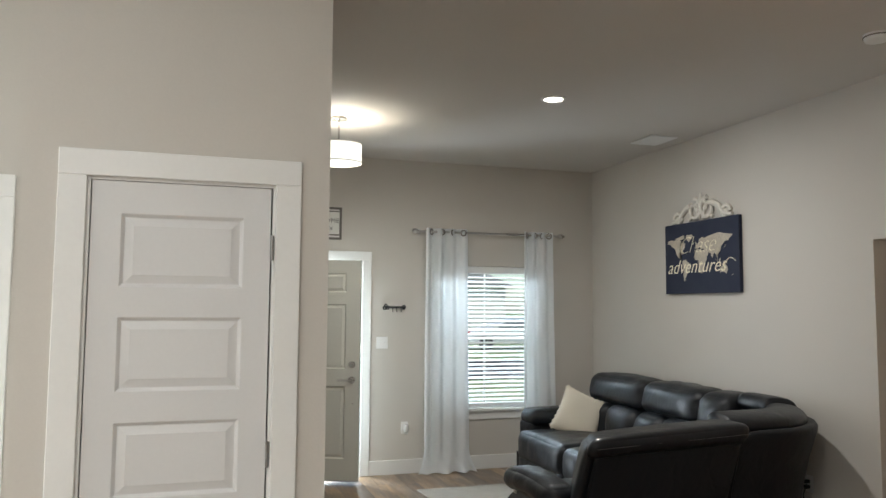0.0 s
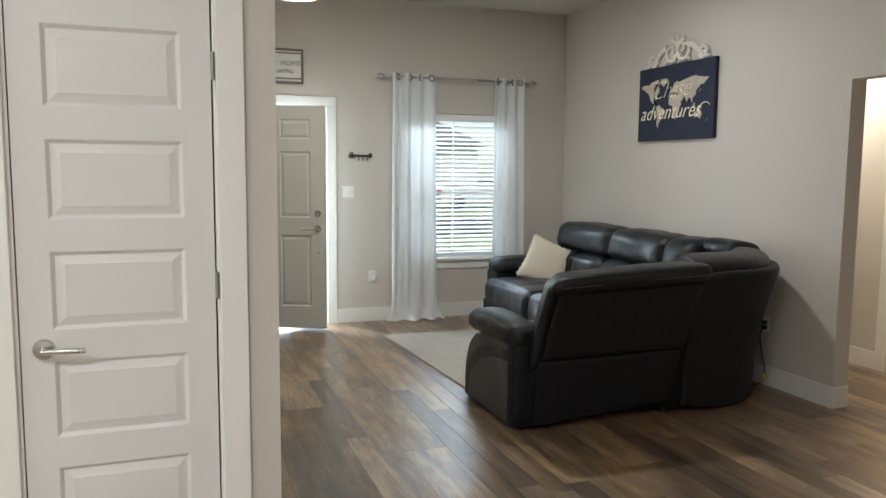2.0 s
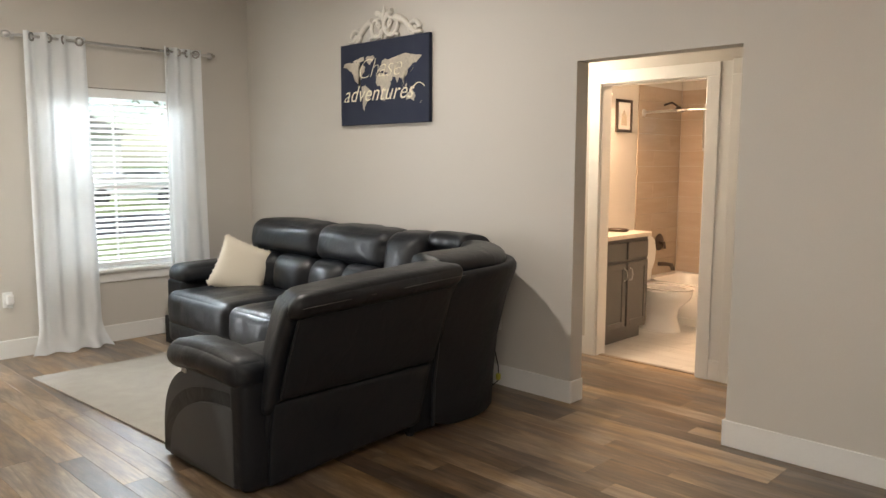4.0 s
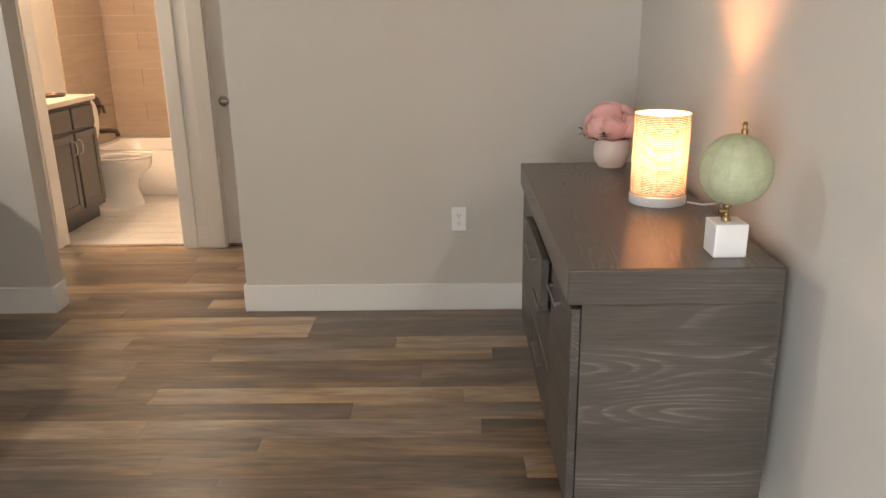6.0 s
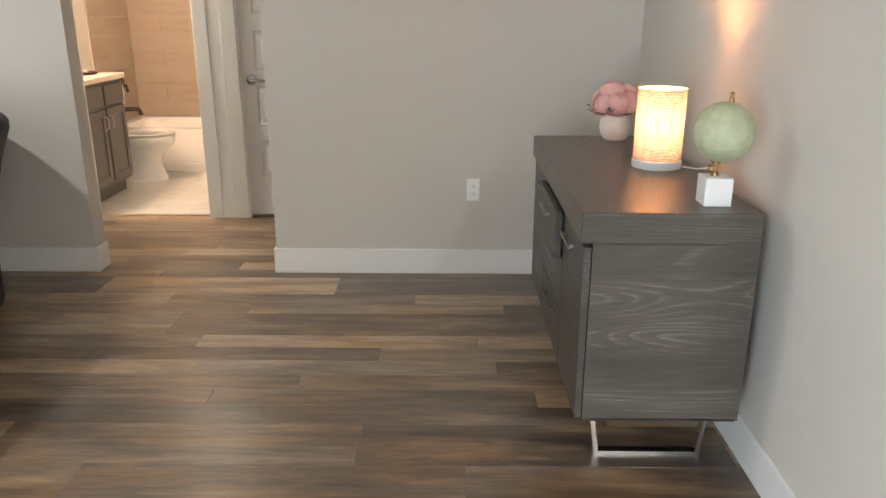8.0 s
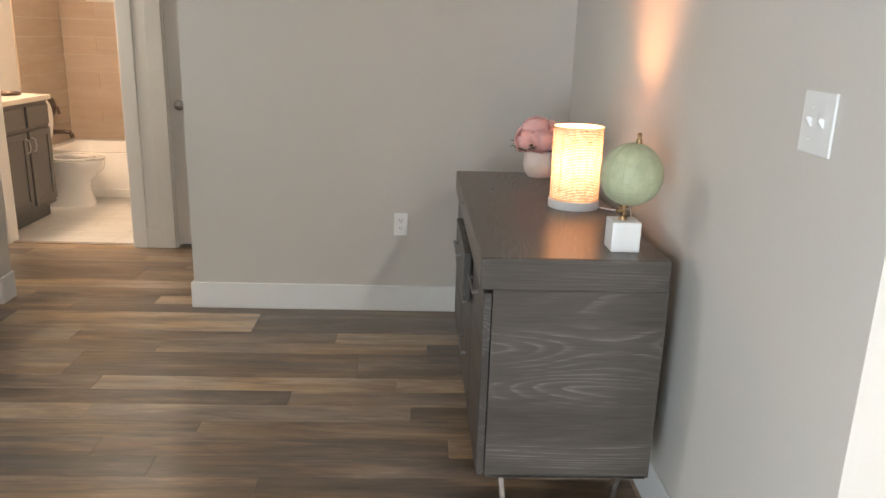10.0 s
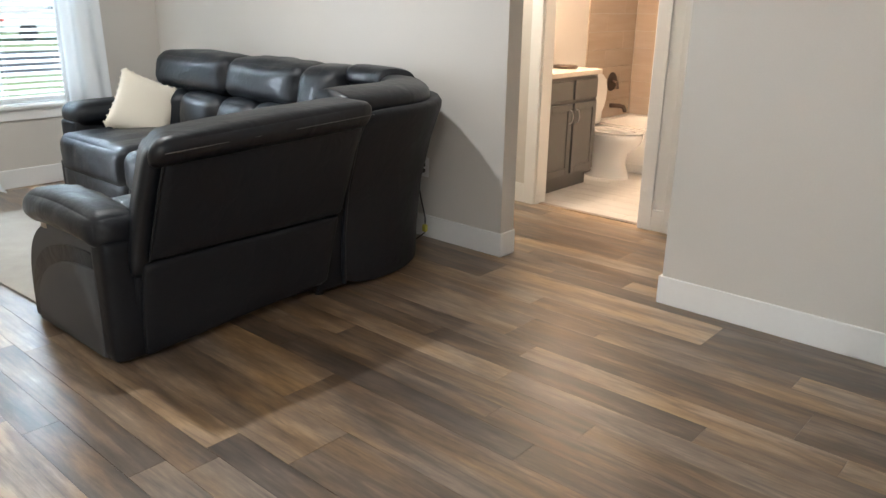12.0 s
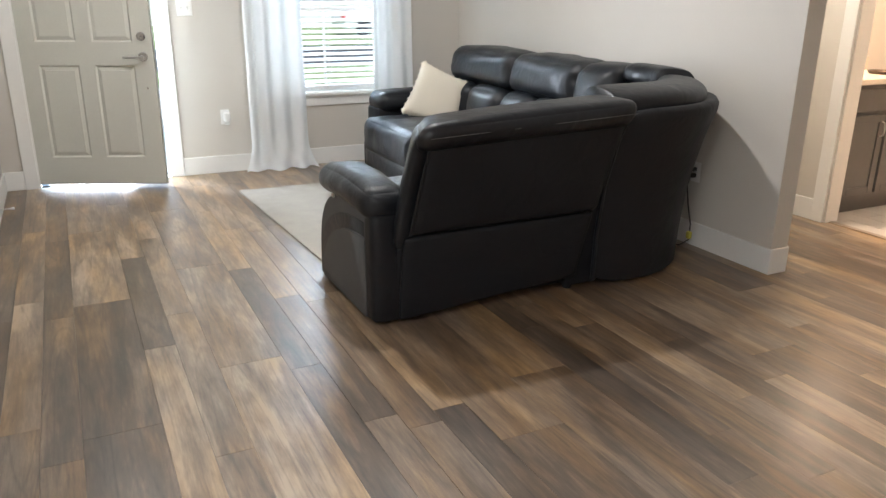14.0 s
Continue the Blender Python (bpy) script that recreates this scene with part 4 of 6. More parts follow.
for sgn in (1, -1):
    a0 = 0 if sgn > 0 else math.pi
    part("scroll", scroll(6.2 + sgn * 0.085, 2.47, 0.098, 1.35, math.pi / 2, sgn, 0.016), M_CARVED, crest, smooth=60)
    part("scroll", scroll(6.2 + sgn * 0.05, 2.49, 0.058, 1.15, -math.pi / 2, -sgn, 0.012), M_CARVED, crest, smooth=60)
    part("scroll", scroll(6.2 + sgn * 0.315, 2.415, 0.06, 1.25, a0, sgn, 0.015), M_CARVED, crest, smooth=60)
    part("leaf_arm", tube([(EX - 0.016, 6.2 + sgn * (0.13 + 0.27 * k / 10), 2.515 - 0.125 * (k / 10) ** 0.8 + 0.02 * math.sin(k / 10 * 6.28)) for k in range(11)], lambda s: 0.03 * (1 - 0.55 * s), 8), M_CARVED, crest, smooth=60)
    part("foot", tube([(EX - 0.016, 6.2 + sgn * (0.02 + 0.14 * k / 8), 2.39 + 0.02 * math.sin(k / 8 * 3.1)) for k in range(9)], 0.013, 8), M_CARVED, crest, smooth=60)
part("finial", lathe([(0, 0.08), (0.022, 0.0), (0.016, -0.03), (0.024, -0.05), (0, -0.06)], (EX - 0.018, 6.2, 2.545), 10), M_CARVED, crest, smooth=60)

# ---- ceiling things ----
# Fixtures follow the lamps: only the first is in view, the rest added.
for i, (lx, ly) in enumerate(RECESSED_AND_FILL):
    rl = thing("recessed_and_fill_light", (lx, ly, CEIL), "white round recessed ceiling light, one seen and three added", "ceiling light", "recessed lights")
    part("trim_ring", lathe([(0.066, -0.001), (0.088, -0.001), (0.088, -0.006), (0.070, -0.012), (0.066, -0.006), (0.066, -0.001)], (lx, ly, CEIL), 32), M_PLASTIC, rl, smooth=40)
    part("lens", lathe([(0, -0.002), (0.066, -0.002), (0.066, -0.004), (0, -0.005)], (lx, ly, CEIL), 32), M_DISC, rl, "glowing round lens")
drum = thing("drum_light", (1.08, 6.6, CEIL), "glowing white drum semi-flush ceiling light", "ceiling light")
part("canopy", lathe([(0, 0), (0.07, 0), (0.066, -0.02), (0.02, -0.03), (0, -0.03)], (1.08, 6.6, CEIL), 24), M_CHROME, drum, smooth=40)
part("stem", tube([(1.08, 6.6, CEIL - 0.03), (1.08, 6.6, 2.80)], 0.008, 10), M_CHROME, drum)
part("shade", lathe([(0.176, 2.737), (0.18, 2.737), (0.18, 2.883), (0.176, 2.883), (0.176, 2.737)], (1.08, 6.6, 0), 48), M_DRUM, drum, "glowing white fabric drum", 40)
part("diffuser", lathe([(0, 2.744), (0.175, 2.744), (0.175, 2.748), (0, 2.748)], (1.08, 6.6, 0), 48), M_DRUM, drum, "glowing diffuser disc", 40)
for z in (2.735, 2.879):
    part("band", lathe([(0.1805, z), (0.1825, z), (0.1825, z + 0.007), (0.1805, z + 0.007), (0.1805, z)], (1.08, 6.6, 0), 48), M_TRIM, drum, smooth=40)
vent = thing("ceiling_vent", (3.83, 6.46, CEIL), "white louvred ceiling air vent", "vent")
bm = bmesh.new()
for x0, x1, y0, y1 in ((3.70, 3.73, 6.29, 6.63), (3.93, 3.96, 6.29, 6.63), (3.73, 3.93, 6.29, 6.32), (3.73, 3.93, 6.60, 6.63)):
    box(bm, x0, x1, y0, y1, CEIL - 0.01, CEIL - 0.001, 0.002)
part("frame", bm, M_PLASTIC, vent)
# Flat dark plate in place of the unlit duct above the louvres.
part("backing", B(3.73, 3.93, 6.32, 6.60, CEIL - 0.003, CEIL - 0.001), M_HOLE_SHADE, vent)
for k in range(9):
    x = 3.742 + k * 0.022
    part("slat", outline([(x, CEIL - 0.0035), (x + 0.002, CEIL - 0.0035), (x + 0.014, CEIL - 0.012), (x + 0.012, CEIL - 0.012)], 6.32, 6.60), M_PLASTIC, vent)
smoke = thing("smoke_detector", (3.50, 3.86, CEIL), "white round ceiling smoke detector", "smoke detector")
part("body", lathe([(0, 0), (0.068, 0), (0.068, -0.012), (0.058, -0.036), (0.03, -0.042), (0, -0.042)], (3.50, 3.86, CEIL), 32), M_PLASTIC, smoke, smooth=40)
part("vent_ring", lathe([(0.055, -0.012), (0.0695, -0.012), (0.0695, -0.018), (0.055, -0.018), (0.055, -0.012)], (3.50, 3.86, CEIL), 32), M_SIGNFRAME, smoke)

# ---- rug ----
rug = thing("area_rug", (2.7, 6.3, 0), "flat cream low-pile area rug", "rug")
part("woven_field", pad(1.965, 3.75, 5.05, 7.39, 0.0005, 0.013, 0.006, n=24, warp=lambda q: (q.x + 0.05 * (7.39 - q.y), q.y, q.z), wrinkle=0.001), M_RUG, rug, smooth=60)

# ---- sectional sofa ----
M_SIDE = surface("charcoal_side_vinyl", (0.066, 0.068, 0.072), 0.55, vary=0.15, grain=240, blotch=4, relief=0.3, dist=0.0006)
sofa = thing("sectional_sofa", (3.0, 5.6, 0), "dark brown-black leather reclining corner sectional sofa", "sofa")


def lean(z):
    """How far the back leans out of the upright at height z."""
    return -0.03 * z - 0.21 * max(0.0, z - 0.05) ** 1.7


def back_warp(q):
    rise = 0.045 * (q.x - 2.07) / 1.06 * max(0, q.z - 0.4) / 0.5
    f = (q.x - 2.05) / 1.05
    x = q.x + 0.45 * max(0.0, q.y - 4.70) * max(0.0, 1 - f) + (0.14 * max(0.0, q.z - 0.10) - 0.075) * max(0.0, f) + 0.10 * max(0.0, q.z - 0.45) * max(0.0, 1 - f)
    return (x, q.y + lean(q.z), q.z + rise)


S = dict(smooth=180)
# near recliner: back shell, panels, roll, wing
part("back_shell", pad(2.065, 3.12, 4.725, 4.93, 0.07, 0.86, 0.03, warp=back_warp), M_LEATHER_BACK, sofa, "matte dark vinyl outside back", **S)
part("upper_back_panel", pad(2.128, 3.105, 4.684, 4.76, 0.43, 0.850, 0.030, (0, 0.016, 0), 14, back_warp, 0.002), M_LEATHER_BACK, sofa, "matte dark vinyl back panel", **S)
part("lower_back_panel", pad(2.10, 3.10, 4.696, 4.75, 0.030, 0.427, 0.020, (0, 0.006, 0), 12, lambda q: back_warp(Vector((q.x, q.y, q.z + 0.075 * (q.x - 2.1) * (1 - q.z / 0.43)))), 0.003), M_LEATHER_BACK, sofa, "matte dark vinyl back panel", **S)
part("head_roll", pad(2.065, 3.125, 4.655, 4.96, 0.800, 0.918, 0.064, (0, 0.010, 0.012), 16, back_warp, 0.004), M_LEATHER, sofa, "padded top roll", **S)
part("stitch_line", tube([back_warp(Vector((2.10 + 1.0 * k / 20, 4.648, 0.866))) for k in range(21)], 0.0012, 6), M_SEAM, sofa)
part("back_wing", pad(2.05, 2.15, 4.708, 4.99, 0.36, 0.885, 0.045, (0.008, 0, 0), 12, back_warp, 0.003), M_LEATHER, sofa, **S)
part("piping", tube([back_warp(Vector((2.126, 4.690, 0.44 + 0.40 * k / 12))) for k in range(13)] + [back_warp(Vector(p)) for p in [(2.134, 4.684, 0.848), (2.17, 4.678, 0.856), (2.4, 4.672, 0.858), (2.8, 4.672, 0.858), (3.09, 4.678, 0.856)]], 0.005, 8), M_LEATHER, sofa)
part("back_cushion", pad(2.17, 3.10, 4.76, 5.05, 0.44, 0.895, 0.08, (0.01, 0.05, 0.02), 14, back_warp, 0.006), M_LEATHER, sofa, "tufted leather back cushion", **S)
part("seat_cushion", pad(2.20, 3.10, 4.95, 5.56, 0.24, 0.475, 0.07, (0, 0.02, 0.025), 14, None, 0.006), M_LEATHER, sofa, "padded leather seat", **S)
part("footrest", pad(2.22, 3.10, 5.44, 5.60, 0.09, 0.36, 0.05, (0, 0.02, 0), 12, None, 0.004), M_LEATHER, sofa, "closed padded footrest", **S)
part("base_frame", B(2.12, 3.02, 4.82, 5.50, 0.022, 0.25), M_LEATHER_BACK, sofa)


def arm_warp(q):
    f = (q.y - 4.70) / 0.8
    return (q.x, q.y, q.z + 0.03 * math.sin(max(0, min(1, f)) * 3.1) - 0.02 * f)


part("arm_pad", pad(1.962, 2.17, 4.73, 5.40, 0.475, 0.615, 0.062, (0.012, 0.01, 0.016), 20, arm_warp, 0.011), M_LEATHER, sofa, "gathered leather arm pad", **S)


def arch(y0, y1, z0, z1, p=2.4, n=16):
    """A panel outline with an arched front and top, in y and z."""
    pts = [(y0, z0), (y1, z0)]
    for k in range(n + 1):
        a = (k / n) * math.pi / 2
        pts.append((y0 + (y1 - y0) * math.cos(a) ** (2 / p), z0 + (z1 - z0) * math.sin(a) ** (2 / p)))
    return pts


def plump(bm, off):
    e = [e for e in bm.edges]
    bmesh.ops.bevel(bm, geom=e, offset=off, segments=2, affect="EDGES", profile=0.6)
    return bm


part("arm_rear", pad(1.985, 2.20, 4.715, 4.84, 0.022, 0.52, 0.035, (0, 0.004, 0), 10, None, 0.002), M_LEATHER_BACK, sofa, "matte arm end", **S)
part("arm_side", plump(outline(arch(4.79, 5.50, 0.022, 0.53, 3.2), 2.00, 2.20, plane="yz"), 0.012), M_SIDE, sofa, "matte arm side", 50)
part("arm_band", plump(outline(arch(4.79, 5.475, 0.026, 0.455, 2.6), 1.992, 2.02, plane="yz"), 0.008), M_LEATHER, sofa, "", 50)
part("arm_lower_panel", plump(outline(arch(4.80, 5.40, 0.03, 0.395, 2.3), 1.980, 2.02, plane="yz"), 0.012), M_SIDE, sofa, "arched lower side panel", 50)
part("recline_button", pad(1.993, 2.002, 5.24, 5.285, 0.468, 0.515, 0.004, n=5), M_CHROME, sofa, "small grey oval control", **S)
for x, y in ((2.08, 4.80), (3.05, 4.80), (2.08, 5.40), (3.05, 5.40), (3.95, 5.25), (3.2, 7.65), (3.98, 7.65), (3.2, 5.9)):
    part("foot", lathe([(0, 0.0), (0.022, 0.0), (0.026, 0.02), (0.026, 0.03), (0, 0.03)], (x, y, 0.0), 12), M_BLACK, sofa)


# curved corner wedge
def wedge_path(s):
    """Base line of the corner's outside and its outward way, s from 0 to 1."""
    L1, R, L2 = 0.27, 0.60, 0.15
    total = L1 + R * math.pi / 2 + L2
    d = s * total
    if d < L1:
        return Vector((3.13 + d, 4.705, 0)), Vector((0, -1, 0))
    d -= L1
    if d < R * math.pi / 2:
        a = d / R
        return Vector((3.40 + R * math.sin(a), 5.305 - R * math.cos(a), 0)), Vector((math.sin(a), -math.cos(a), 0))
    d -= R * math.pi / 2
    return Vector((4.0, 5.305 + d, 0)), Vector((1, 0, 0))


def sweep(profile, s0, s1, n, squeeze=True):
    """A padded strip along the corner: profile of (outward, height) pairs, closed round."""
    bm = bmesh.new()
    rings = []
    for k in range(n + 1):
        f = k / n
        s = s0 + (s1 - s0) * f
        p, o = wedge_path(s)
        keep = 1.0 - 0.62 * max(0.0, s - 0.35) / 0.65
        puff = 1.0 - 0.10 * abs(2 * f - 1) ** 8
        cz = sum(h for _, h in profile) / len(profile)
        co = sum(h for h, _ in profile) / len(profile)
        ring = []
        for u, h in profile:
            uu, hh = co + (u - co) * puff, cz + (h - cz) * puff
            if uu > 0:
                uu *= keep
            ring.append(bm.verts.new(p + o * uu + Vector((0, 0, hh))))
        rings.append(ring)
    m = len(profile)
    for a, c in zip(rings, rings[1:]):
        for i in range(m):
            j = (i + 1) % m
            bm.faces.new((a[i], a[j], c[j], c[i]))
    bm.faces.new(rings[0])
    bm.faces.new(rings[-1])
    return bm


def ring_profile(cu, cz, ru, rz, tilt, n=18, p=2.6):
    pts = []
    for k in range(n):
        a = 2 * math.pi * k / n
        u = math.copysign(abs(math.cos(a)) ** (2 / p), math.cos(a)) * ru
        h = math.copysign(abs(math.sin(a)) ** (2 / p), math.sin(a)) * rz
        t = radians(tilt)
        pts.append((cu + u * math.cos(t) + h * math.sin(t), cz - u * math.sin(t) + h * math.cos(t)))
    return pts


part("corner_shell", sweep([(0.0, 0.022), (0.008, 0.2), (0.035, 0.45), (0.10, 0.70), (0.158, 0.855), (0.160, 0.885), (0.145, 0.905), (0.115, 0.908), (-0.10, 0.86), (-0.16, 0.5), (-0.16, 0.022)], 0.006, 0.99, 40), M_LEATHER_BACK, sofa, "curved matte outside back", 50)
for a, c, cu, cz in ((0.0, 0.71, -0.045, 0.918), (0.713, 1.0, -0.045, 0.948)):
    part("corner_roll", sweep(ring_profile(cu, cz, 0.135, 0.072, 9, 22, 2.6), a, c, 34), M_LEATHER, sofa, "padded top cap", 180)
part("corner_cushion", sweep(ring_profile(-0.20, 0.63, 0.09, 0.22, 10), 0.05, 0.97, 30), M_LEATHER, sofa, "curved leather back cushion", 180)
part("corner_seat", pad(3.10, 3.88, 4.90, 5.46, 0.22, 0.465, 0.06, (0, 0, 0.02), 12, lambda q: (q.x - 0.2 * max(0, q.x - 3.5) * max(0, 5.3 - q.y) / 0.4, q.y, q.z), 0.005), M_LEATHER, sofa, "padded leather seat", **S)
part("corner_gusset", pad(2.99, 3.19, 4.735, 4.95, 0.03, 0.86, 0.02, warp=lambda q: (q.x, q.y + lean(q.z), q.z)), M_LEATHER_BACK, sofa, **S)
part("corner_base", B(3.10, 3.80, 5.0, 5.5, 0.022, 0.26), M_LEATHER_BACK, sofa)
part("seam_gap", tube([(3.128, 4.70, 0.06), (3.128, 4.695, 0.3), (3.128, 4.66, 0.55), (3.128, 4.585, 0.78), (3.128, 4.535, 0.875)], 0.012, 8), M_LEATHER, sofa)
part("bolt_cap", lathe([(0, 0), (0.011, 0), (0.009, -0.008), (0, -0.009)], (3.135, 4.54, 0.885), 12, axis="y"), M_CHROME, sofa)


# long side along the east wall
def dimpled(y0, y1):
    """Pulls a seat in at two rows of tufts along its front."""
    def warp(q):
        d = 0.0
        for f in (0.3, 0.7):
            d += math.exp(-((q.y - y0 - f * (y1 - y0)) / 0.035) ** 2)
        front = math.exp(-((q.z - 0.36) / 0.09) ** 2) * max(0.0, 1 - (q.x - 2.9) / 0.25)
        top = max(0.0, (q.z - 0.42) / 0.06) * math.exp(-((q.x - 3.2) / 0.16) ** 2)
        return (q.x + 0.026 * d * front, q.y, q.z - 0.014 * d * top)
    return warp


def far_warp(q):
    return (q.x + 0.16 * max(0, q.z - 0.42) ** 1.2, q.y, q.z)


for y0, y1 in ((6.60, 7.52), (5.805, 6.595)):
    part("headrest", pad(3.68, 3.99, y0, y1, 0.74, 0.995, 0.075, (0.03, 0.008, 0.022), 18, far_warp, 0.012), M_LEATHER, sofa, "padded leather headrest", **S)
    m = (y0 + y1) / 2
    for a, c in ((y0 + 0.01, m - 0.004), (m + 0.004, y1 - 0.01)):
        part("lumbar_cushion", pad(3.62, 3.92, a, c, 0.44, 0.745, 0.085, (0.03, 0.01, 0.01), 12, far_warp, 0.008), M_LEATHER, sofa, "tufted leather lower back", **S)
    part("seat_cushion", pad(2.975, 3.74, y0 + 0.003, y1 - 0.003, 0.20, 0.475, 0.075, (0.03, 0.002, 0.026), 26, dimpled(y0, y1), 0.006), M_LEATHER, sofa, "tufted leather seat", **S)
    part("footrest", pad(2.985, 3.12, y0 + 0.01, y1 - 0.01, 0.075, 0.26, 0.045, (0.015, 0, 0), 10, None, 0.004), M_LEATHER, sofa, "closed padded footrest", **S)
part("headrest", pad(3.66, 3.99, 5.455, 5.80, 0.56, 0.995, 0.08, (0.03, 0.006, 0.015), 12, far_warp, 0.006), M_LEATHER, sofa, "narrow padded headrest", **S)
part("console_seat", pad(3.08, 3.72, 5.465, 5.80, 0.22, 0.46, 0.05, (0.01, 0, 0.015), 10, None, 0.004), M_LEATHER, sofa, **S)
part("long_back", pad(3.86, 4.085, 5.45, 7.60, 0.022, 0.90, 0.04, n=8), M_LEATHER_BACK, sofa, **S)
part("long_base", B(3.06, 4.04, 5.50, 7.70, 0.022, 0.24), M_LEATHER_BACK, sofa)
part("arm_pad", pad(3.13, 3.86, 7.50, 7.80, 0.49, 0.645, 0.07, (0.01, 0.012, 0.016), 14, None, 0.008), M_LEATHER, sofa, "gathered leather arm pad", **S)
part("arm_side", pad(3.12, 3.98, 7.54, 7.78, 0.05, 0.53, 0.03, n=8), M_LEATHER_BACK, sofa, "matte arm side", **S)
for y0, y1 in ((6.60, 7.52), (5.805, 6.595)):
    for f in (0.3, 0.7):
        part("tuft_button", lathe([(0, 0), (0.010, 0), (0.008, -0.006), (0, -0.007)], (2.978, y0 + f * (y1 - y0), 0.36), 10, axis="x"), M_LEATHER, sofa)

pillow = thing("throw_pillow", (3.42, 7.25, 0.47), "cream cotton throw pillow with pompom edges", "pillow")
PM = pose(3.50, 7.24, 0.625, -16, 0, -24) @ pose(0, 0, 0, 0, 24, 0)


def pillow_shape(q):
    u, w = q.x / 0.22, q.z / 0.22
    pinch = 1 - 0.10 * (1 - w * w) * abs(u) ** 3
    pinch2 = 1 - 0.10 * (1 - u * u) * abs(w) ** 3
    edge = max(0.06, (1 - abs(u) ** 3.0) * (1 - abs(w) ** 3.0))
    return PM @ Vector((q.x * pinch, q.y * edge ** 0.55, q.z * pinch2))


part("cover", pad(-0.22, 0.22, -0.075, 0.075, -0.22, 0.22, 0.03, (0, 0, 0), 20, pillow_shape, 0.004), M_PILLOW, pillow, smooth=180)
for k in range(36):
    side, f = divmod(k, 9)
    a = -0.215 + 0.43 * (f + 0.5) / 9
    p = [(a, 0.222), (0.222, -a), (-a, -0.222), (-0.222, a)][side]
    bow = 1 - 0.10 * (1 - (a / 0.22) ** 2)
    q = Vector((p[0] * (bow if side in (1, 3) else 1), 0, p[1] * (bow if side in (0, 2) else 1)))
    bm = bmesh.new()
    bmesh.ops.create_icosphere(bm, subdivisions=1, radius=0.0095, matrix=Matrix.Translation(PM @ q))
    part("pompom", bm, M_PILLOW, pillow, smooth=180)

cord = thing("power_cord", (4.1, 5.06, 0.40), "black power cord with plugs hanging from the outlet", "cord")
for z in (0.412, 0.448):
    part("plug", pad(EX - 0.045, EX - 0.0095, 5.075, 5.105, z - 0.012, z + 0.012, 0.006, n=4), M_CORD, cord)
part("cable", tube([(EX - 0.04, 5.09, 0.41), (EX - 0.07, 5.08, 0.36), (EX - 0.075, 5.05, 0.25), (EX - 0.06, 5.03, 0.14), (EX - 0.07, 5.02, 0.05), (EX - 0.10, 5.06, 0.008), (EX - 0.16, 5.2, 0.006)], 0.004, 8), M_CORD, cord, smooth=180)
M_TAG = surface("yellow_tag", (0.55, 0.50, 0.08), 0.6)
part("tag", pad(EX - 0.085, EX - 0.06, 5.005, 5.035, 0.055, 0.10, 0.008, n=4), M_TAG, cord, "small yellow-green tag")

# ---- sideboard and what stands on it ----
side = thing("sideboard", (2.86, 1.95, 0), "grey oak sideboard on polished steel sled legs", "sideboard")
X0, X1, Y0, Y1 = 2.213, 3.505, 1.724, 2.217
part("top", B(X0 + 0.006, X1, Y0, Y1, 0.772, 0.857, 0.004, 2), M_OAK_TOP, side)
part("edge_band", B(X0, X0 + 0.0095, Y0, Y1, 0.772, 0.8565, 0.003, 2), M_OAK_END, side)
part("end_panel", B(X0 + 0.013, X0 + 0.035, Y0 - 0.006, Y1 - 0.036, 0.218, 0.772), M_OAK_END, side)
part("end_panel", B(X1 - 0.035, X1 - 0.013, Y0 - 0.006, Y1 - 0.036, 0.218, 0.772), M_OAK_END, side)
part("body", B(X0 + 0.036, X1 - 0.036, Y0 + 0.004, Y1 - 0.050, 0.222, 0.771), M_OAK_DARK, side)
part("bottom", B(X0 + 0.013, X1 - 0.013, Y0 + 0.003, Y1 - 0.044, 0.214, 0.2218), M_OAK, side)


def bar_handle(x0, x1, y, z, parent):
    bm = bmesh.new()
    box(bm, x0, x1, y + 0.012, y + 0.018, z - 0.005, z + 0.005, 0.001)
    for x in (x0 + 0.01, x1 - 0.018):
        box(bm, x, x + 0.008, y, y + 0.0119, z - 0.004, z + 0.004)
    return part("handle", bm, M_HANDLE, parent, "slim brushed metal bar handle")


FY = Y1 - 0.034
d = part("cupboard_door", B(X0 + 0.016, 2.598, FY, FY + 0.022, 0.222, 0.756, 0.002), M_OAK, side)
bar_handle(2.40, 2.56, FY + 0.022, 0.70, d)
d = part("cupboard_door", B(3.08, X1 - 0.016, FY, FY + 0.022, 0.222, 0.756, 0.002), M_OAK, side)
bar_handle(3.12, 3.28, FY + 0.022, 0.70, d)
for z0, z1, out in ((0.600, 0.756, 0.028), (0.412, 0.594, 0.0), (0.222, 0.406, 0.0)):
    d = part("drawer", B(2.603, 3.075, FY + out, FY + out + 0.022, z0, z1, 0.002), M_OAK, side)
    if out:
        part("drawer_box", B(2.63, 3.05, FY - 0.03, FY + out - 0.0005, z0 + 0.02, z1 - 0.02), M_OAK_DARK, d)
    bar_handle(2.75, 2.93, FY + out + 0.022, z1 - 0.05, d)
for x in (X0 + 0.165, X1 - 0.195):
    bm = bmesh.new()
    w = 0.03
    ya, yb, ta, tb, t = 2.105, 1.765, 2.135, 1.735, 0.014
    outline([(ta, 0.2139), (ta - t, 0.2139), (ya - t, 0.012), (yb + t, 0.012), (tb + t, 0.2139), (tb, 0.2139), (yb, 0.0), (ya, 0.0)], x, x + w, bm, "yz")
    part("sled_leg", bm, M_STEEL, side, "polished steel sled leg")

# table lamp
lx, ly = 2.855, 1.855
lamp = thing("table_lamp", (lx, ly, 0.857), "lit woven cylinder table lamp on a white base", "lamp")
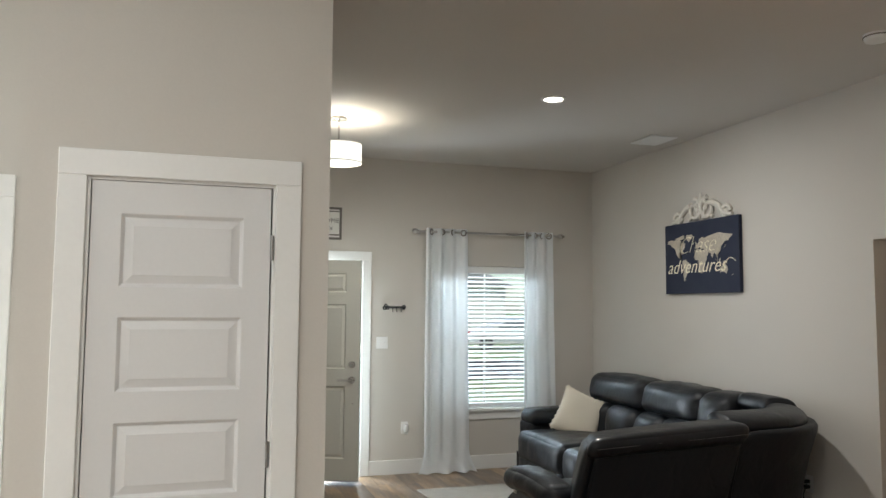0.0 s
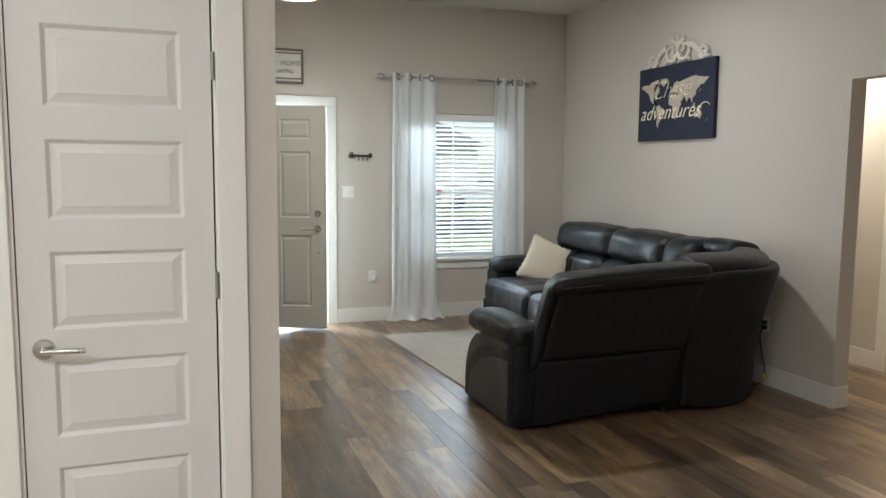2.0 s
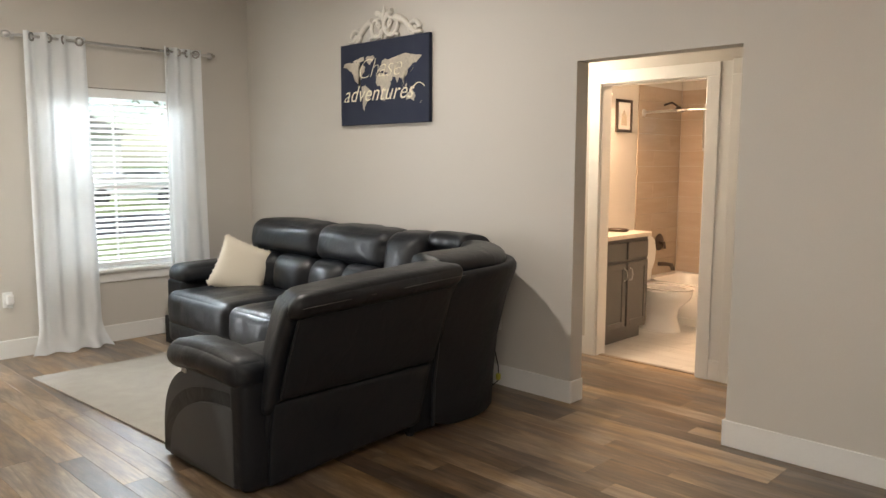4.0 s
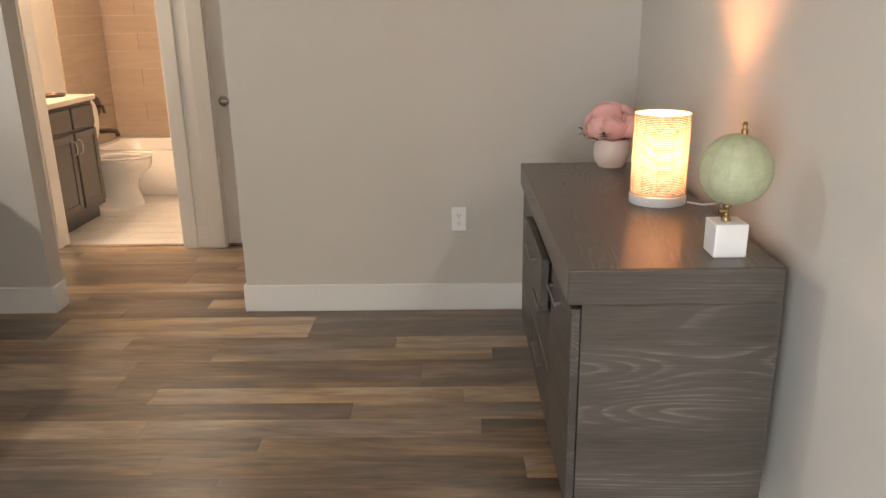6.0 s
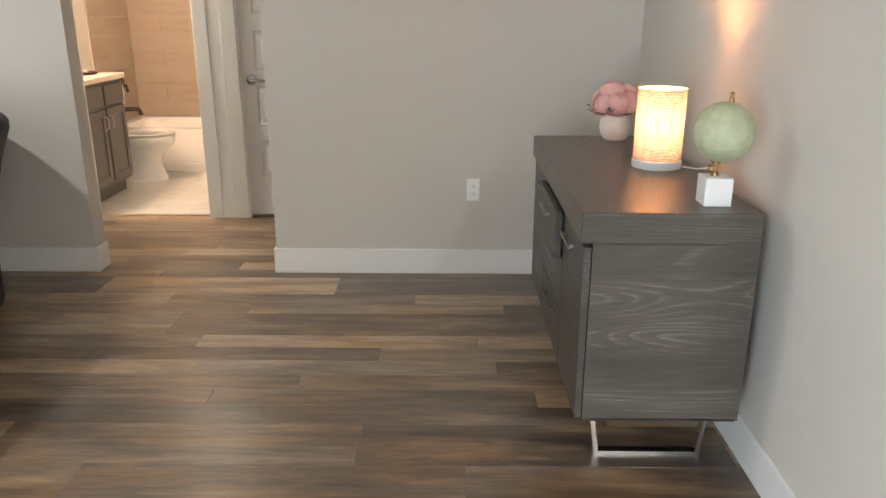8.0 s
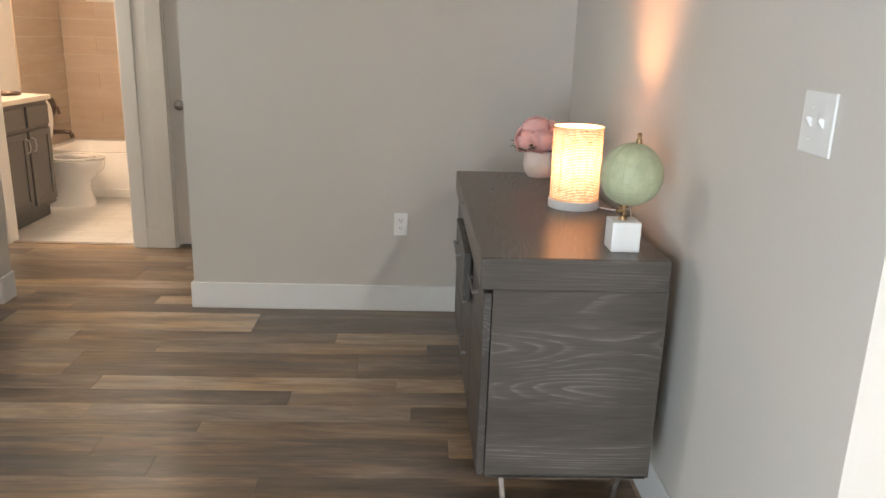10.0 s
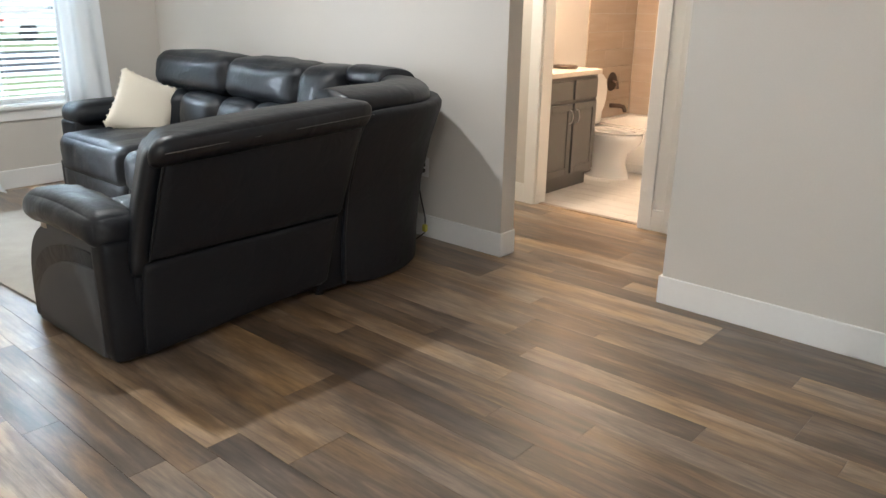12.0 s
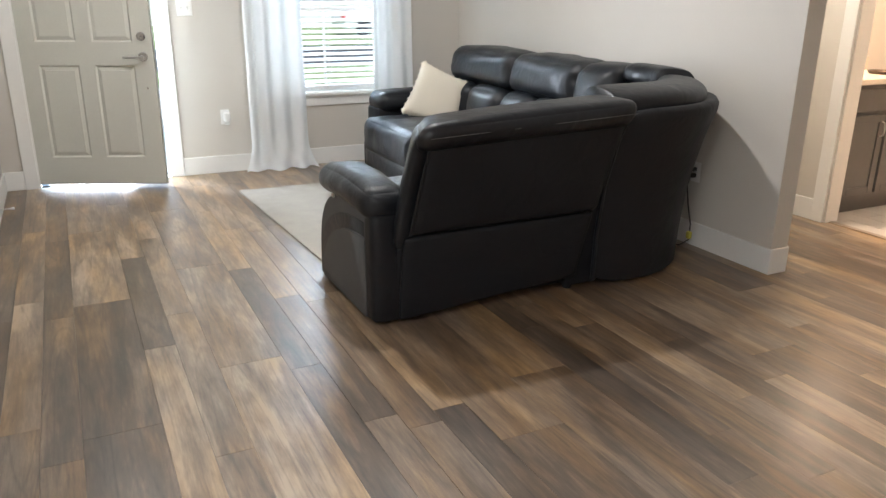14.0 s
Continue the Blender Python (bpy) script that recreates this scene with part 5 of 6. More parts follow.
part("base", lathe([(0, 0.857), (0.083, 0.857), (0.085, 0.860), (0.085, 0.884), (0.082, 0.887), (0, 0.887)], (lx, ly, 0), 40), M_MARBLE, lamp, "white round base", 40)
M_SHADE, nt, bs = nodes_of("woven_paper_shade")
out = nt.nodes["Material Output"]
vv = coords(nt, (1, 1, 1))
wv = node(nt, "ShaderNodeTexWave", Scale=62.0, Distortion=2.5, Detail=3.0, Detail_Scale=2.0)
wv.bands_direction = "Z"
nz = node(nt, "ShaderNodeTexNoise", Scale=70.0, Detail=4.0)
nt.links.new(vv, wv.inputs["Vector"])
nt.links.new(vv, nz.inputs["Vector"])
mm = node(nt, "ShaderNodeMath")
mm.operation = "MULTIPLY"
nt.links.new(wv.outputs["Fac"], mm.inputs[0])
nt.links.new(nz.outputs["Fac"], mm.inputs[1])
cl = ramp(nt, mm.outputs[0], [(0.05, (0.10, 0.065, 0.04)), (0.42, (0.60, 0.57, 0.52))])
dd, tt = nt.nodes.new("ShaderNodeBsdfDiffuse"), nt.nodes.new("ShaderNodeBsdfTranslucent")
nt.links.new(cl, dd.inputs["Color"])
nt.links.new(cl, tt.inputs["Color"])
mx = node(nt, "ShaderNodeMixShader", Fac=0.115)
nt.links.new(dd.outputs[0], mx.inputs[1])
nt.links.new(tt.outputs[0], mx.inputs[2])
nt.links.new(mx.outputs[0], out.inputs["Surface"])
bm = bmesh.new()
ra = []
for z, r in ((0.888, 0.081), (0.98, 0.081), (1.06, 0.081), (1.126, 0.081)):
    ra.append([bm.verts.new((lx + r * math.cos(a), ly + r * math.sin(a), z)) for a in (2 * math.pi * k / 64 for k in range(64))])
for a, c in zip(ra, ra[1:]):
    for i in range(64):
        bm.faces.new((a[i], a[(i + 1) % 64], c[(i + 1) % 64], c[i]))
part("shade", bm, M_SHADE, lamp, "woven cream paper shade glowing warm", 180)
M_STRING = surface("raffia_string", (0.42, 0.30, 0.18), 0.8)
for k in range(12):
    a = 2 * math.pi * k / 12 + 0.2
    x, y = lx + 0.0822 * math.cos(a), ly + 0.0822 * math.sin(a)
    part("vertical_thread", tube([(x, y, 0.889), (x, y, 1.02), (x, y, 1.125)], 0.0011, 5), M_STRING, lamp)
for z in (0.890, 1.125):
    part("rim", lathe([(0.080, z - 0.002), (0.0835, z - 0.002), (0.0835, z + 0.002), (0.080, z + 0.002), (0.080, z - 0.002)], (lx, ly, 0), 48), M_STRING, lamp)
M_BULB = glow("warm_bulb", (1.0, 0.66, 0.38), 8.0)
part("bulb", lathe([(0, 0.89), (0.012, 0.89), (0.014, 0.925), (0.024, 0.955), (0.026, 0.975), (0.018, 0.992), (0, 0.998)], (lx, ly, 0), 20), M_BULB, lamp, "glowing warm bulb", 180)
part("cord", tube([(lx - 0.03, ly - 0.084, 0.862), (lx - 0.06, ly - 0.12, 0.861), (lx - 0.05, ly - 0.16, 0.861), (lx - 0.02, ly - 0.19, 0.858), (lx - 0.01, ly - 0.205, 0.80), (lx - 0.02, ly - 0.205, 0.5)], 0.0028, 6), M_PLASTIC, lamp, "thin white lamp cord")

# globe
gx, gy, gz = 2.338, 1.817, 1.060
globe = thing("desk_globe", (2.333, 1.826, 0.857), "sage green globe on white marble cube", "globe")
part("marble_base", B(2.294, 2.372, 1.788, 1.865, 0.857, 0.938, 0.003, 2), M_MARBLE, globe, "white veined marble cube")
bm = bmesh.new()
bmesh.ops.create_uvsphere(bm, u_segments=40, v_segments=24, radius=0.0835, matrix=Matrix.Translation((gx, gy, gz)))
gl = part("sphere", bm, M_GLOBE, globe, "sage green globe ball", 180)
for k in range(6):
    a = math.pi * k / 6
    part("meridian", tube([(gx + 0.0838 * math.sin(t) * math.cos(a), gy + 0.0838 * math.sin(t) * math.sin(a), gz + 0.0838 * math.cos(t)) for t in (2 * math.pi * i / 40 for i in range(41))], 0.0006, 4), M_LINE, gl)
for h in (-0.5, 0.0, 0.5):
    rr = 0.0838 * math.cos(h)
    part("parallel", tube([(gx + rr * math.cos(t), gy + rr * math.sin(t), gz + 0.0838 * math.sin(h)) for t in (2 * math.pi * i / 40 for i in range(41))], 0.0006, 4), M_LINE, gl)
for k, (la, lo, s) in enumerate(((0.5, 3.3, 0.03), (0.1, 4.2, 0.026), (-0.3, 3.6, 0.02), (0.7, 4.6, 0.024), (0.2, 2.7, 0.028))):
    rnd = random.Random(k)
    bm = bmesh.new()
    pts = []
    for i in range(22):
        t = 2 * math.pi * i / 22
        r = s * rnd.uniform(0.55, 1.25)
        a, o = la + r / 0.086 * math.sin(t), lo + r / 0.086 * math.cos(t)
        pts.append(bm.verts.new((gx + 0.0837 * math.cos(a) * math.cos(o), gy + 0.0837 * math.cos(a) * math.sin(o), gz + 0.0837 * math.sin(a))))
    for i in range(22):
        j = (i + 1) % 22
        e = bm.edges.new((pts[i], pts[j]))
    bm2 = tube([v.co.copy() for v in pts] + [pts[0].co.copy()], 0.0004, 4)
    bm.free()
    part("coast_line", bm2, M_LINE, gl)
part("stem", lathe([(0, 0.938), (0.012, 0.938), (0.010, 0.947), (0.006, 0.950), (0.006, 0.968), (0.011, 0.972), (0.011, 0.978), (0.02, 0.981), (0, 0.983)], (gx - 0.002, gy + 0.012, 0), 16), M_BRASS, globe, "aged brass stem", 40)
part("thumb_screw", lathe([(0, 0), (0.005, 0), (0.005, 0.014), (0.008, 0.014), (0.008, 0.018), (0, 0.018)], (gx - 0.006, gy + 0.014, 0.962), 10, axis="y"), M_BRASS, globe)
part("top_pin", lathe([(0, 0), (0.008, 0), (0.008, 0.012), (0.005, 0.014), (0.005, 0.022), (0.007, 0.024), (0.004, 0.03), (0, 0.031)], (gx, gy - 0.012, gz + 0.0805), 12), M_BRASS, globe, "brass top pin", 40)

# flowers in a pot
fx, fy = 3.42, 1.885
pot = thing("flower_pot", (fx, fy, 0.857), "blush ceramic pot of pink silk roses", "flower pot")
prof = [(0, 0.857), (0.045, 0.857), (0.058, 0.875), (0.066, 0.905)]
for k in range(12):
    prof.append((0.066 + 0.0012 * (k % 2) - 0.0004 * k, 0.908 + 0.004 * k))
prof += [(0.060, 0.962), (0.054, 0.964), (0.054, 0.94), (0, 0.94)]
part("pot", lathe(prof, (fx, fy, 0), 40), M_POT, pot, "ribbed blush ceramic pot", 50)


def rose(c, r, seed, aim):
    """A full bloom: overlapping petals that hug a ball, their upper edges curled out."""
    rnd = random.Random(seed)
    bm = bmesh.new()
    rot = Vector(aim).normalized().to_track_quat("Z", "Y").to_matrix()
    bmesh.ops.create_icosphere(bm, subdivisions=2, radius=r * 0.70, matrix=Matrix.Translation(c))
    for ring, (n, low, high, wide, lift) in enumerate(((2, 60, 4, 95, 0.12), (3, 78, 16, 72, 0.16), (4, 98, 32, 60, 0.20), (5, 122, 52, 52, 0.25), (5, 142, 74, 46, 0.28))):
        for k in range(n):
            a0 = 2 * math.pi * k / n + ring * 0.9 + rnd.uniform(-0.15, 0.15)
            top = high + rnd.uniform(-5, 5)
            grid = []
            for i in range(7):
                v = i / 6
                row = []
                for j in range(9):
                    u = j / 8 * 2 - 1
                    th = radians(low + (top + 9 * u * u - low) * v)
                    az = a0 + radians(wide) * u * (0.55 + 0.45 * math.sin(v * math.pi * 0.6))
                    rr = r * (0.78 + 0.035 * ring + lift * v ** 2.5 + 0.04 * (1 - u * u) * (k % 2) + 0.02 * math.sin(5 * u + k) * v)
                    row.append(bm.verts.new(Vector(c) + rot @ Vector((rr * math.sin(th) * math.cos(az), rr * math.sin(th) * math.sin(az), rr * math.cos(th)))))
                grid.append(row)
            for g0, g1 in zip(grid, grid[1:]):
                for j in range(8):
                    bm.faces.new((g0[j], g0[j + 1], g1[j + 1], g1[j]))
    return bm


for k, (dx, dy, dz, r, aim) in enumerate(((-0.03, 0.005, 0.055, 0.052, (-0.8, 0.1, 0.7)), (-0.015, 0.055, 0.05, 0.044, (-0.4, 0.9, 0.5)), (-0.02, -0.045, 0.05, 0.046, (-0.5, -0.8, 0.6)), (0.0, 0.02, 0.09, 0.05, (-0.2, 0.2, 1.0)), (0.03, -0.03, 0.075, 0.048, (0.5, -0.4, 0.8)), (0.04, 0.04, 0.06, 0.045, (0.7, 0.6, 0.5)))):
    part("rose", rose((fx + dx, fy + dy, 0.958 + dz * 0.95), r * 1.10, k, aim), M_PETAL, pot, "pink silk rose", 180)
rnd = random.Random(5)
for k in range(9):
    a = 2 * math.pi * k / 9 + rnd.uniform(-0.25, 0.25)
    out = Vector((math.cos(a), math.sin(a), rnd.uniform(0.0, 0.35)))
    base = Vector((fx + 0.045 * math.cos(a), fy + 0.045 * math.sin(a), 0.968))
    ln = rnd.uniform(0.055, 0.078)
    bm = tube([base, base + out * ln * 0.5, base + out * ln], 0.0012, 5)
    t = Vector((-math.sin(a), math.cos(a), 0))
    for f, sd in ((0.45, 1), (0.45, -1), (0.75, 1), (0.75, -1), (1.0, 0)):
        p = base + out * ln * f
        d = (out.normalized() * (0.5 if sd else 1.0) + t * sd + Vector((0, 0, rnd.uniform(-0.3, 0.3)))).normalized()
        w = d.cross(Vector((0, 0, 1))).normalized()
        lift = Vector((0, 0, 0.003))
        ring = [p, p + d * 0.008 + w * 0.0065 + lift, p + d * 0.017 + w * 0.006 + lift, p + d * 0.026, p + d * 0.017 - w * 0.006 + lift, p + d * 0.008 - w * 0.0065 + lift]
        vs = [bm.verts.new(q) for q in ring]
        lo = [bm.verts.new(q - Vector((0, 0, 0.0008))) for q in ring]
        bm.faces.new(vs)
        bm.faces.new(lo[::-1])
        for m in range(6):
            bm.faces.new((vs[m], vs[(m + 1) % 6], lo[(m + 1) % 6], lo[m]))
    part("leaf_sprig", bm, M_LEAF, pot, "sprig of dark green leaves", 60)

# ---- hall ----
# Unseen glowing dish, added to go with the hall's fill lamp.
hl = thing("hall_fill_light", (4.74, 5.45, 2.45), "unseen round ceiling light added to brighten the hall", "ceiling light")
part("dish", lathe([(0, 0), (0.14, 0), (0.14, -0.02), (0.11, -0.05), (0, -0.065)], (4.74, 5.45, 2.45), 32), glow("hall_fill_glow", (1.0, 0.92, 0.8), 2.0), hl, smooth=40)

# ---- bathroom ----
van = thing("bath_vanity", (5.95, 5.45, 0), "dark grey shaker bathroom vanity with cream top", "vanity")
VX0, VX1, VY = 5.40, 6.10, 5.09
part("body", B(VX0, VX1, VY + 0.02, BY1 - 0.002, 0.10, 0.862), M_VANITY, van)
part("toe_kick", B(VX0 + 0.01, VX1 - 0.01, VY + 0.07, BY1 - 0.01, 0.0, 0.10), M_VANITY, van)
ct = part("countertop", B(VX0 - 0.01, VX1 + 0.015, VY - 0.012, BY1 - 0.002, 0.863, 0.90, 0.004), M_COUNTER, van, "cream cultured marble top")
part("backsplash", B(VX0 - 0.01, VX1 + 0.015, BY1 - 0.02, BY1 - 0.002, 0.9002, 0.995, 0.003), M_COUNTER, van)


def shaker(x0, x1, z0, z1, y, parent, name):
    bm = bmesh.new()
    f = 0.05 if z1 - z0 > 0.25 else 0.03
    for a, c, d0, d1 in ((x0, x0 + f, z0, z1), (x1 - f, x1, z0, z1), (x0 + f, x1 - f, z0, z0 + f), (x0 + f, x1 - f, z1 - f, z1)):
        box(bm, a, c, y, y + 0.019, d0, d1, 0.002)
    box(bm, x0 + f - 0.002, x1 - f + 0.002, y + 0.009, y + 0.0188, z0 + f - 0.002, z1 - f + 0.002)
    return part(name, bm, M_VANITY, parent)


for x0, x1 in ((VX0 + 0.02, 5.735), (5.765, VX1 - 0.02)):
    part("drawer_front", B(x0, x1, VY, VY + 0.0195, 0.69, 0.835, 0.004), M_VANITY, van)
    door = shaker(x0, x1, 0.135, 0.665, VY, van, "cabinet_door")
    hx = x1 - 0.028 if x0 < 5.6 else x0 + 0.028
    part("handle", tube([(hx, VY - 0.001, 0.52), (hx, VY - 0.022, 0.53), (hx, VY - 0.028, 0.57), (hx, VY - 0.022, 0.61), (hx, VY - 0.001, 0.62)], 0.005, 8), M_CHROME, door, "bowed nickel pull", 60)
tray = thing("counter_tray", (5.93, 5.30, 0.901), "small dark tray on the vanity top", "tray")
part("dish", lathe([(0, 0.9005), (0.09, 0.9005), (0.10, 0.920), (0.094, 0.920), (0.085, 0.907), (0, 0.906)], (5.93, 5.30, 0), 24), M_BRONZE, tray, smooth=40)

toilet = thing("toilet", (6.43, 5.17, 0), "white porcelain toilet with raised lid", "toilet")
tx = 6.43


def bowl_ring(cy, ry, rx, z, n=28):
    return [(tx + rx * math.cos(2 * math.pi * k / n), cy + ry * math.sin(2 * math.pi * k / n) * (1.0 if math.sin(2 * math.pi * k / n) < 0 else 0.8), z) for k in range(n)]


def loft(rings, bm=None, cap=True):
    bm = bm or bmesh.new()
    vs = [[bm.verts.new(p) for p in r] for r in rings]
    for a, c in zip(vs, vs[1:]):
        for i in range(len(a)):
            j = (i + 1) % len(a)
            bm.faces.new((a[i], a[j], c[j], c[i]))
    if cap:
        bm.faces.new(vs[0])
        bm.faces.new(vs[-1])
    return bm


part("bowl", loft([bowl_ring(5.17, 0.22, 0.125, 0.0), bowl_ring(5.17, 0.215, 0.12, 0.03), bowl_ring(5.18, 0.19, 0.10, 0.13), bowl_ring(5.17, 0.20, 0.105, 0.21), bowl_ring(5.14, 0.26, 0.15, 0.29), bowl_ring(5.13, 0.265, 0.172, 0.325), bowl_ring(5.13, 0.27, 0.175, 0.365), bowl_ring(5.13, 0.27, 0.165, 0.37), bowl_ring(5.13, 0.23, 0.13, 0.335), bowl_ring(5.14, 0.15, 0.08, 0.24)]), M_PORCELAIN, toilet, smooth=60)
part("seat", loft([bowl_ring(5.13, 0.267, 0.172, 0.372), bowl_ring(5.13, 0.272, 0.178, 0.381), bowl_ring(5.13, 0.28, 0.177, 0.389), bowl_ring(5.13, 0.21, 0.115, 0.389), bowl_ring(5.13, 0.205, 0.11, 0.373), bowl_ring(5.13, 0.267, 0.172, 0.372)], cap=False), M_PORCELAIN, toilet, smooth=60)
lid = loft([bowl_ring(0.0, 0.235, 0.185, -0.009), bowl_ring(0.0, 0.24, 0.19, 0.0), bowl_ring(0.0, 0.235, 0.185, 0.009)])
LM = Matrix.Translation((tx, 5.325, 0.60)) @ Euler((radians(-82), 0, 0)).to_matrix().to_4x4() @ Matrix.Translation((-tx, 0, 0))
lid.transform(LM)
part("lid", lid, M_PORCELAIN, toilet, "raised oval lid", 60)
part("tank", pad(tx - 0.22, tx + 0.22, 5.35, 5.555, 0.39, 0.74, 0.03, n=6), M_PORCELAIN, toilet, smooth=60)
part("tank_lid", pad(tx - 0.23, tx + 0.23, 5.34, 5.56, 0.742, 0.775, 0.012, n=5), M_PORCELAIN, toilet, smooth=60)
part("flush_lever", tube([(tx - 0.15, 5.348, 0.69), (tx - 0.15, 5.335, 0.69), (tx - 0.09, 5.33, 0.685)], 0.006, 8), M_CHROME, toilet)

tub = thing("bathtub", (7.1, 4.7, 0), "white alcove bathtub with plain apron", "bathtub")
TX0, TX1, TY0, TY1, TH = 6.72, 7.485, 3.9, 5.555, 0.375


def rr_ring(x0, x1, y0, y1, z, r, n=6):
    pts = []
    for cx, cy, a0 in ((x1 - r, y1 - r, 0), (x0 + r, y1 - r, 90), (x0 + r, y0 + r, 180), (x1 - r, y0 + r, 270)):
        for k in range(n + 1):
            a = radians(a0 + 90 * k / n)
            pts.append((cx + r * math.cos(a), cy + r * math.sin(a), z))
    return pts


part("basin", loft([rr_ring(TX0, TX1, TY0, TY1, 0.0, 0.01), rr_ring(TX0, TX1, TY0, TY1, TH - 0.015, 0.01), rr_ring(TX0 + 0.006, TX1 - 0.006, TY0 + 0.006, TY1 - 0.006, TH, 0.02),
                    rr_ring(TX0 + 0.07, TX1 - 0.06, TY0 + 0.08, TY1 - 0.08, TH, 0.12), rr_ring(TX0 + 0.085, TX1 - 0.075, TY0 + 0.1, TY1 - 0.1, TH - 0.02, 0.12), rr_ring(TX0 + 0.14, TX1 - 0.13, TY0 + 0.25, TY1 - 0.16, 0.10, 0.14)]), M_PORCELAIN, tub, smooth=40)
part("apron_step", B(TX0 - 0.012, TX0 - 0.0005, TY0, TY1, 0.0, 0.075, 0.004), M_PORCELAIN, tub)
part("drain_plate", lathe([(0, 0), (0.035, 0), (0.032, -0.008), (0, -0.009)], (7.1, 5.45, 0.27), 20, axis="y"), M_BRONZE, tub, smooth=40)

fau = thing("tub_faucet", (7.12, 5.560, 0.55), "dark bronze tub spout with valve handle", "faucet")
part("spout", tube([(7.12, 5.550, 0.485), (7.12, 5.470, 0.49), (7.12, 5.415, 0.485), (7.12, 5.400, 0.455), (7.12, 5.400, 0.44)], lambda s: 0.022 - 0.004 * s, 12), M_BRONZE, fau, smooth=50)
part("valve_plate", lathe([(0, 0), (0.085, 0), (0.08, -0.006), (0, -0.008)], (7.12, 5.554, 0.70), 28, axis="y"), M_BRONZE, fau, smooth=40)
part("valve_handle", tube([(7.12, 5.545, 0.70), (7.12, 5.500, 0.70), (7.12, 5.490, 0.64)], 0.013, 10), M_BRONZE, fau, smooth=50)
sh = thing("wall_shower", (7.12, 5.560, 2.02), "dark bronze wall shower head", "shower head")
part("arm", tube([(7.12, 5.550, 2.03), (7.12, 5.470, 2.05), (7.12, 5.410, 2.01)], 0.01, 10), M_BRONZE, sh, smooth=50)
part("head", lathe([(0, 0), (0.015, 0), (0.05, -0.045), (0.05, -0.055), (0, -0.056)], (7.12, 5.400, 2.01), 20), M_BRONZE, sh, smooth=40)
srod = thing("shower_rod", (6.75, 4.8, 1.94), "bowed metal shower curtain rod", "shower rod")
part("rod", tube([(6.75 - 0.13 * math.sin(k / 14 * math.pi), BY1 - 0.013 - (BY1 - BY0 - 0.03) * k / 14, 1.94) for k in range(15)], 0.0125, 10), M_CHROME, srod, smooth=50)
part("flange", lathe([(0, 0), (0.035, 0), (0.02, -0.02), (0, -0.02)], (6.75, BY1 - 0.011, 1.94), 20, axis="y"), M_CHROME, srod, smooth=40)
pic = thing("bath_picture", (6.415, BY1, 1.78), "small dark-framed picture on the bathroom wall", "picture")
bm = bmesh.new()
for x0, x1, z0, z1 in ((6.275, 6.300, 1.75, 2.04), (6.510, 6.535, 1.75, 2.04), (6.300, 6.510, 1.75, 1.775), (6.300, 6.510, 2.015, 2.04)):
    box(bm, x0, x1, BY1 - 0.022, BY1 - 0.001, z0, z1, 0.002)
part("frame", bm, M_BRONZE, pic)
part("print", B(6.300, 6.510, BY1 - 0.012, BY1 - 0.002, 1.775, 2.015), M_PAPER, pic)
part("motif", outline([(6.355, 1.81), (6.455, 1.81), (6.445, 1.90), (6.405, 1.95), (6.365, 1.90)], BY1 - 0.0135, BY1 - 0.0122), M_MAP, pic)
bwin = tagged(thing("window_2", (BX1, 4.92, BWZ0)), "small frosted bathroom window", "window", kind="structure")
bm = bmesh.new()
for y0, y1, z0, z1 in ((BW0, BW0 + 0.03, BWZ0, BWZ1), (BW1 - 0.03, BW1, BWZ0, BWZ1), (BW0 + 0.03, BW1 - 0.03, BWZ0, BWZ0 + 0.03), (BW0 + 0.03, BW1 - 0.03, BWZ1 - 0.03, BWZ1)):
    box(bm, BX1 + 0.04, BX1 + 0.08, y0, y1, z0, z1)
part("window_frame", bm, M_VINYL, bwin)
part("pane", B(BX1 + 0.058, BX1 + 0.062, BW0 + 0.03, BW1 - 0.03, BWZ0 + 0.03, BWZ1 - 0.03), sheer("frosted_glass", (0.92, 0.94, 0.95), 0.85, 0.35), bwin, "frosted glass pane")
vl = thing("vanity_light", (5.75, 5.47, 2.05), "warm bar light above the vanity", "wall light")
part("bar", B(5.45, 6.05, 5.51, 5.568, 2.03, 2.09, 0.006), M_CHROME, vl)
part("tube_lamp", tube([(5.48, 5.47, 2.06), (6.02, 5.47, 2.06)], 0.025, 14), glow("vanity_glow", (1.0, 0.75, 0.5), 3.0), vl, smooth=50)

# Unseen dish added to carry the bathroom's sheen lamp.
bl = thing("bath_fill_light", (5.95, 4.6, 2.42), "unseen round bathroom light added for floor sheen", "ceiling light")
part("dish", lathe([(0, 0), (0.14, 0), (0.14, -0.02), (0.11, -0.05), (0, -0.065)], (5.95, 4.6, 2.42), 32), glow("bath_fill_glow", (1.0, 0.86, 0.70), 2.0), bl, smooth=40)

# ---- outside ----
tagged(solid("ground", B(-400, 400, -400, 400, -0.45, -0.30), M_GRASS), "green front lawn reaching the horizon", "lawn", kind="structure")
tagged(solid("pavement", B(0.2, 2.6, NX + T + 0.02, 14.5, -0.299, -0.03), M_CONCRETE), "pale concrete front walk and porch", "path", kind="structure")
tagged(solid("road", B(-200, 200, 20, 27, -0.299, -0.285), M_ASPHALT), "asphalt street beyond the lawn", "road", kind="structure")


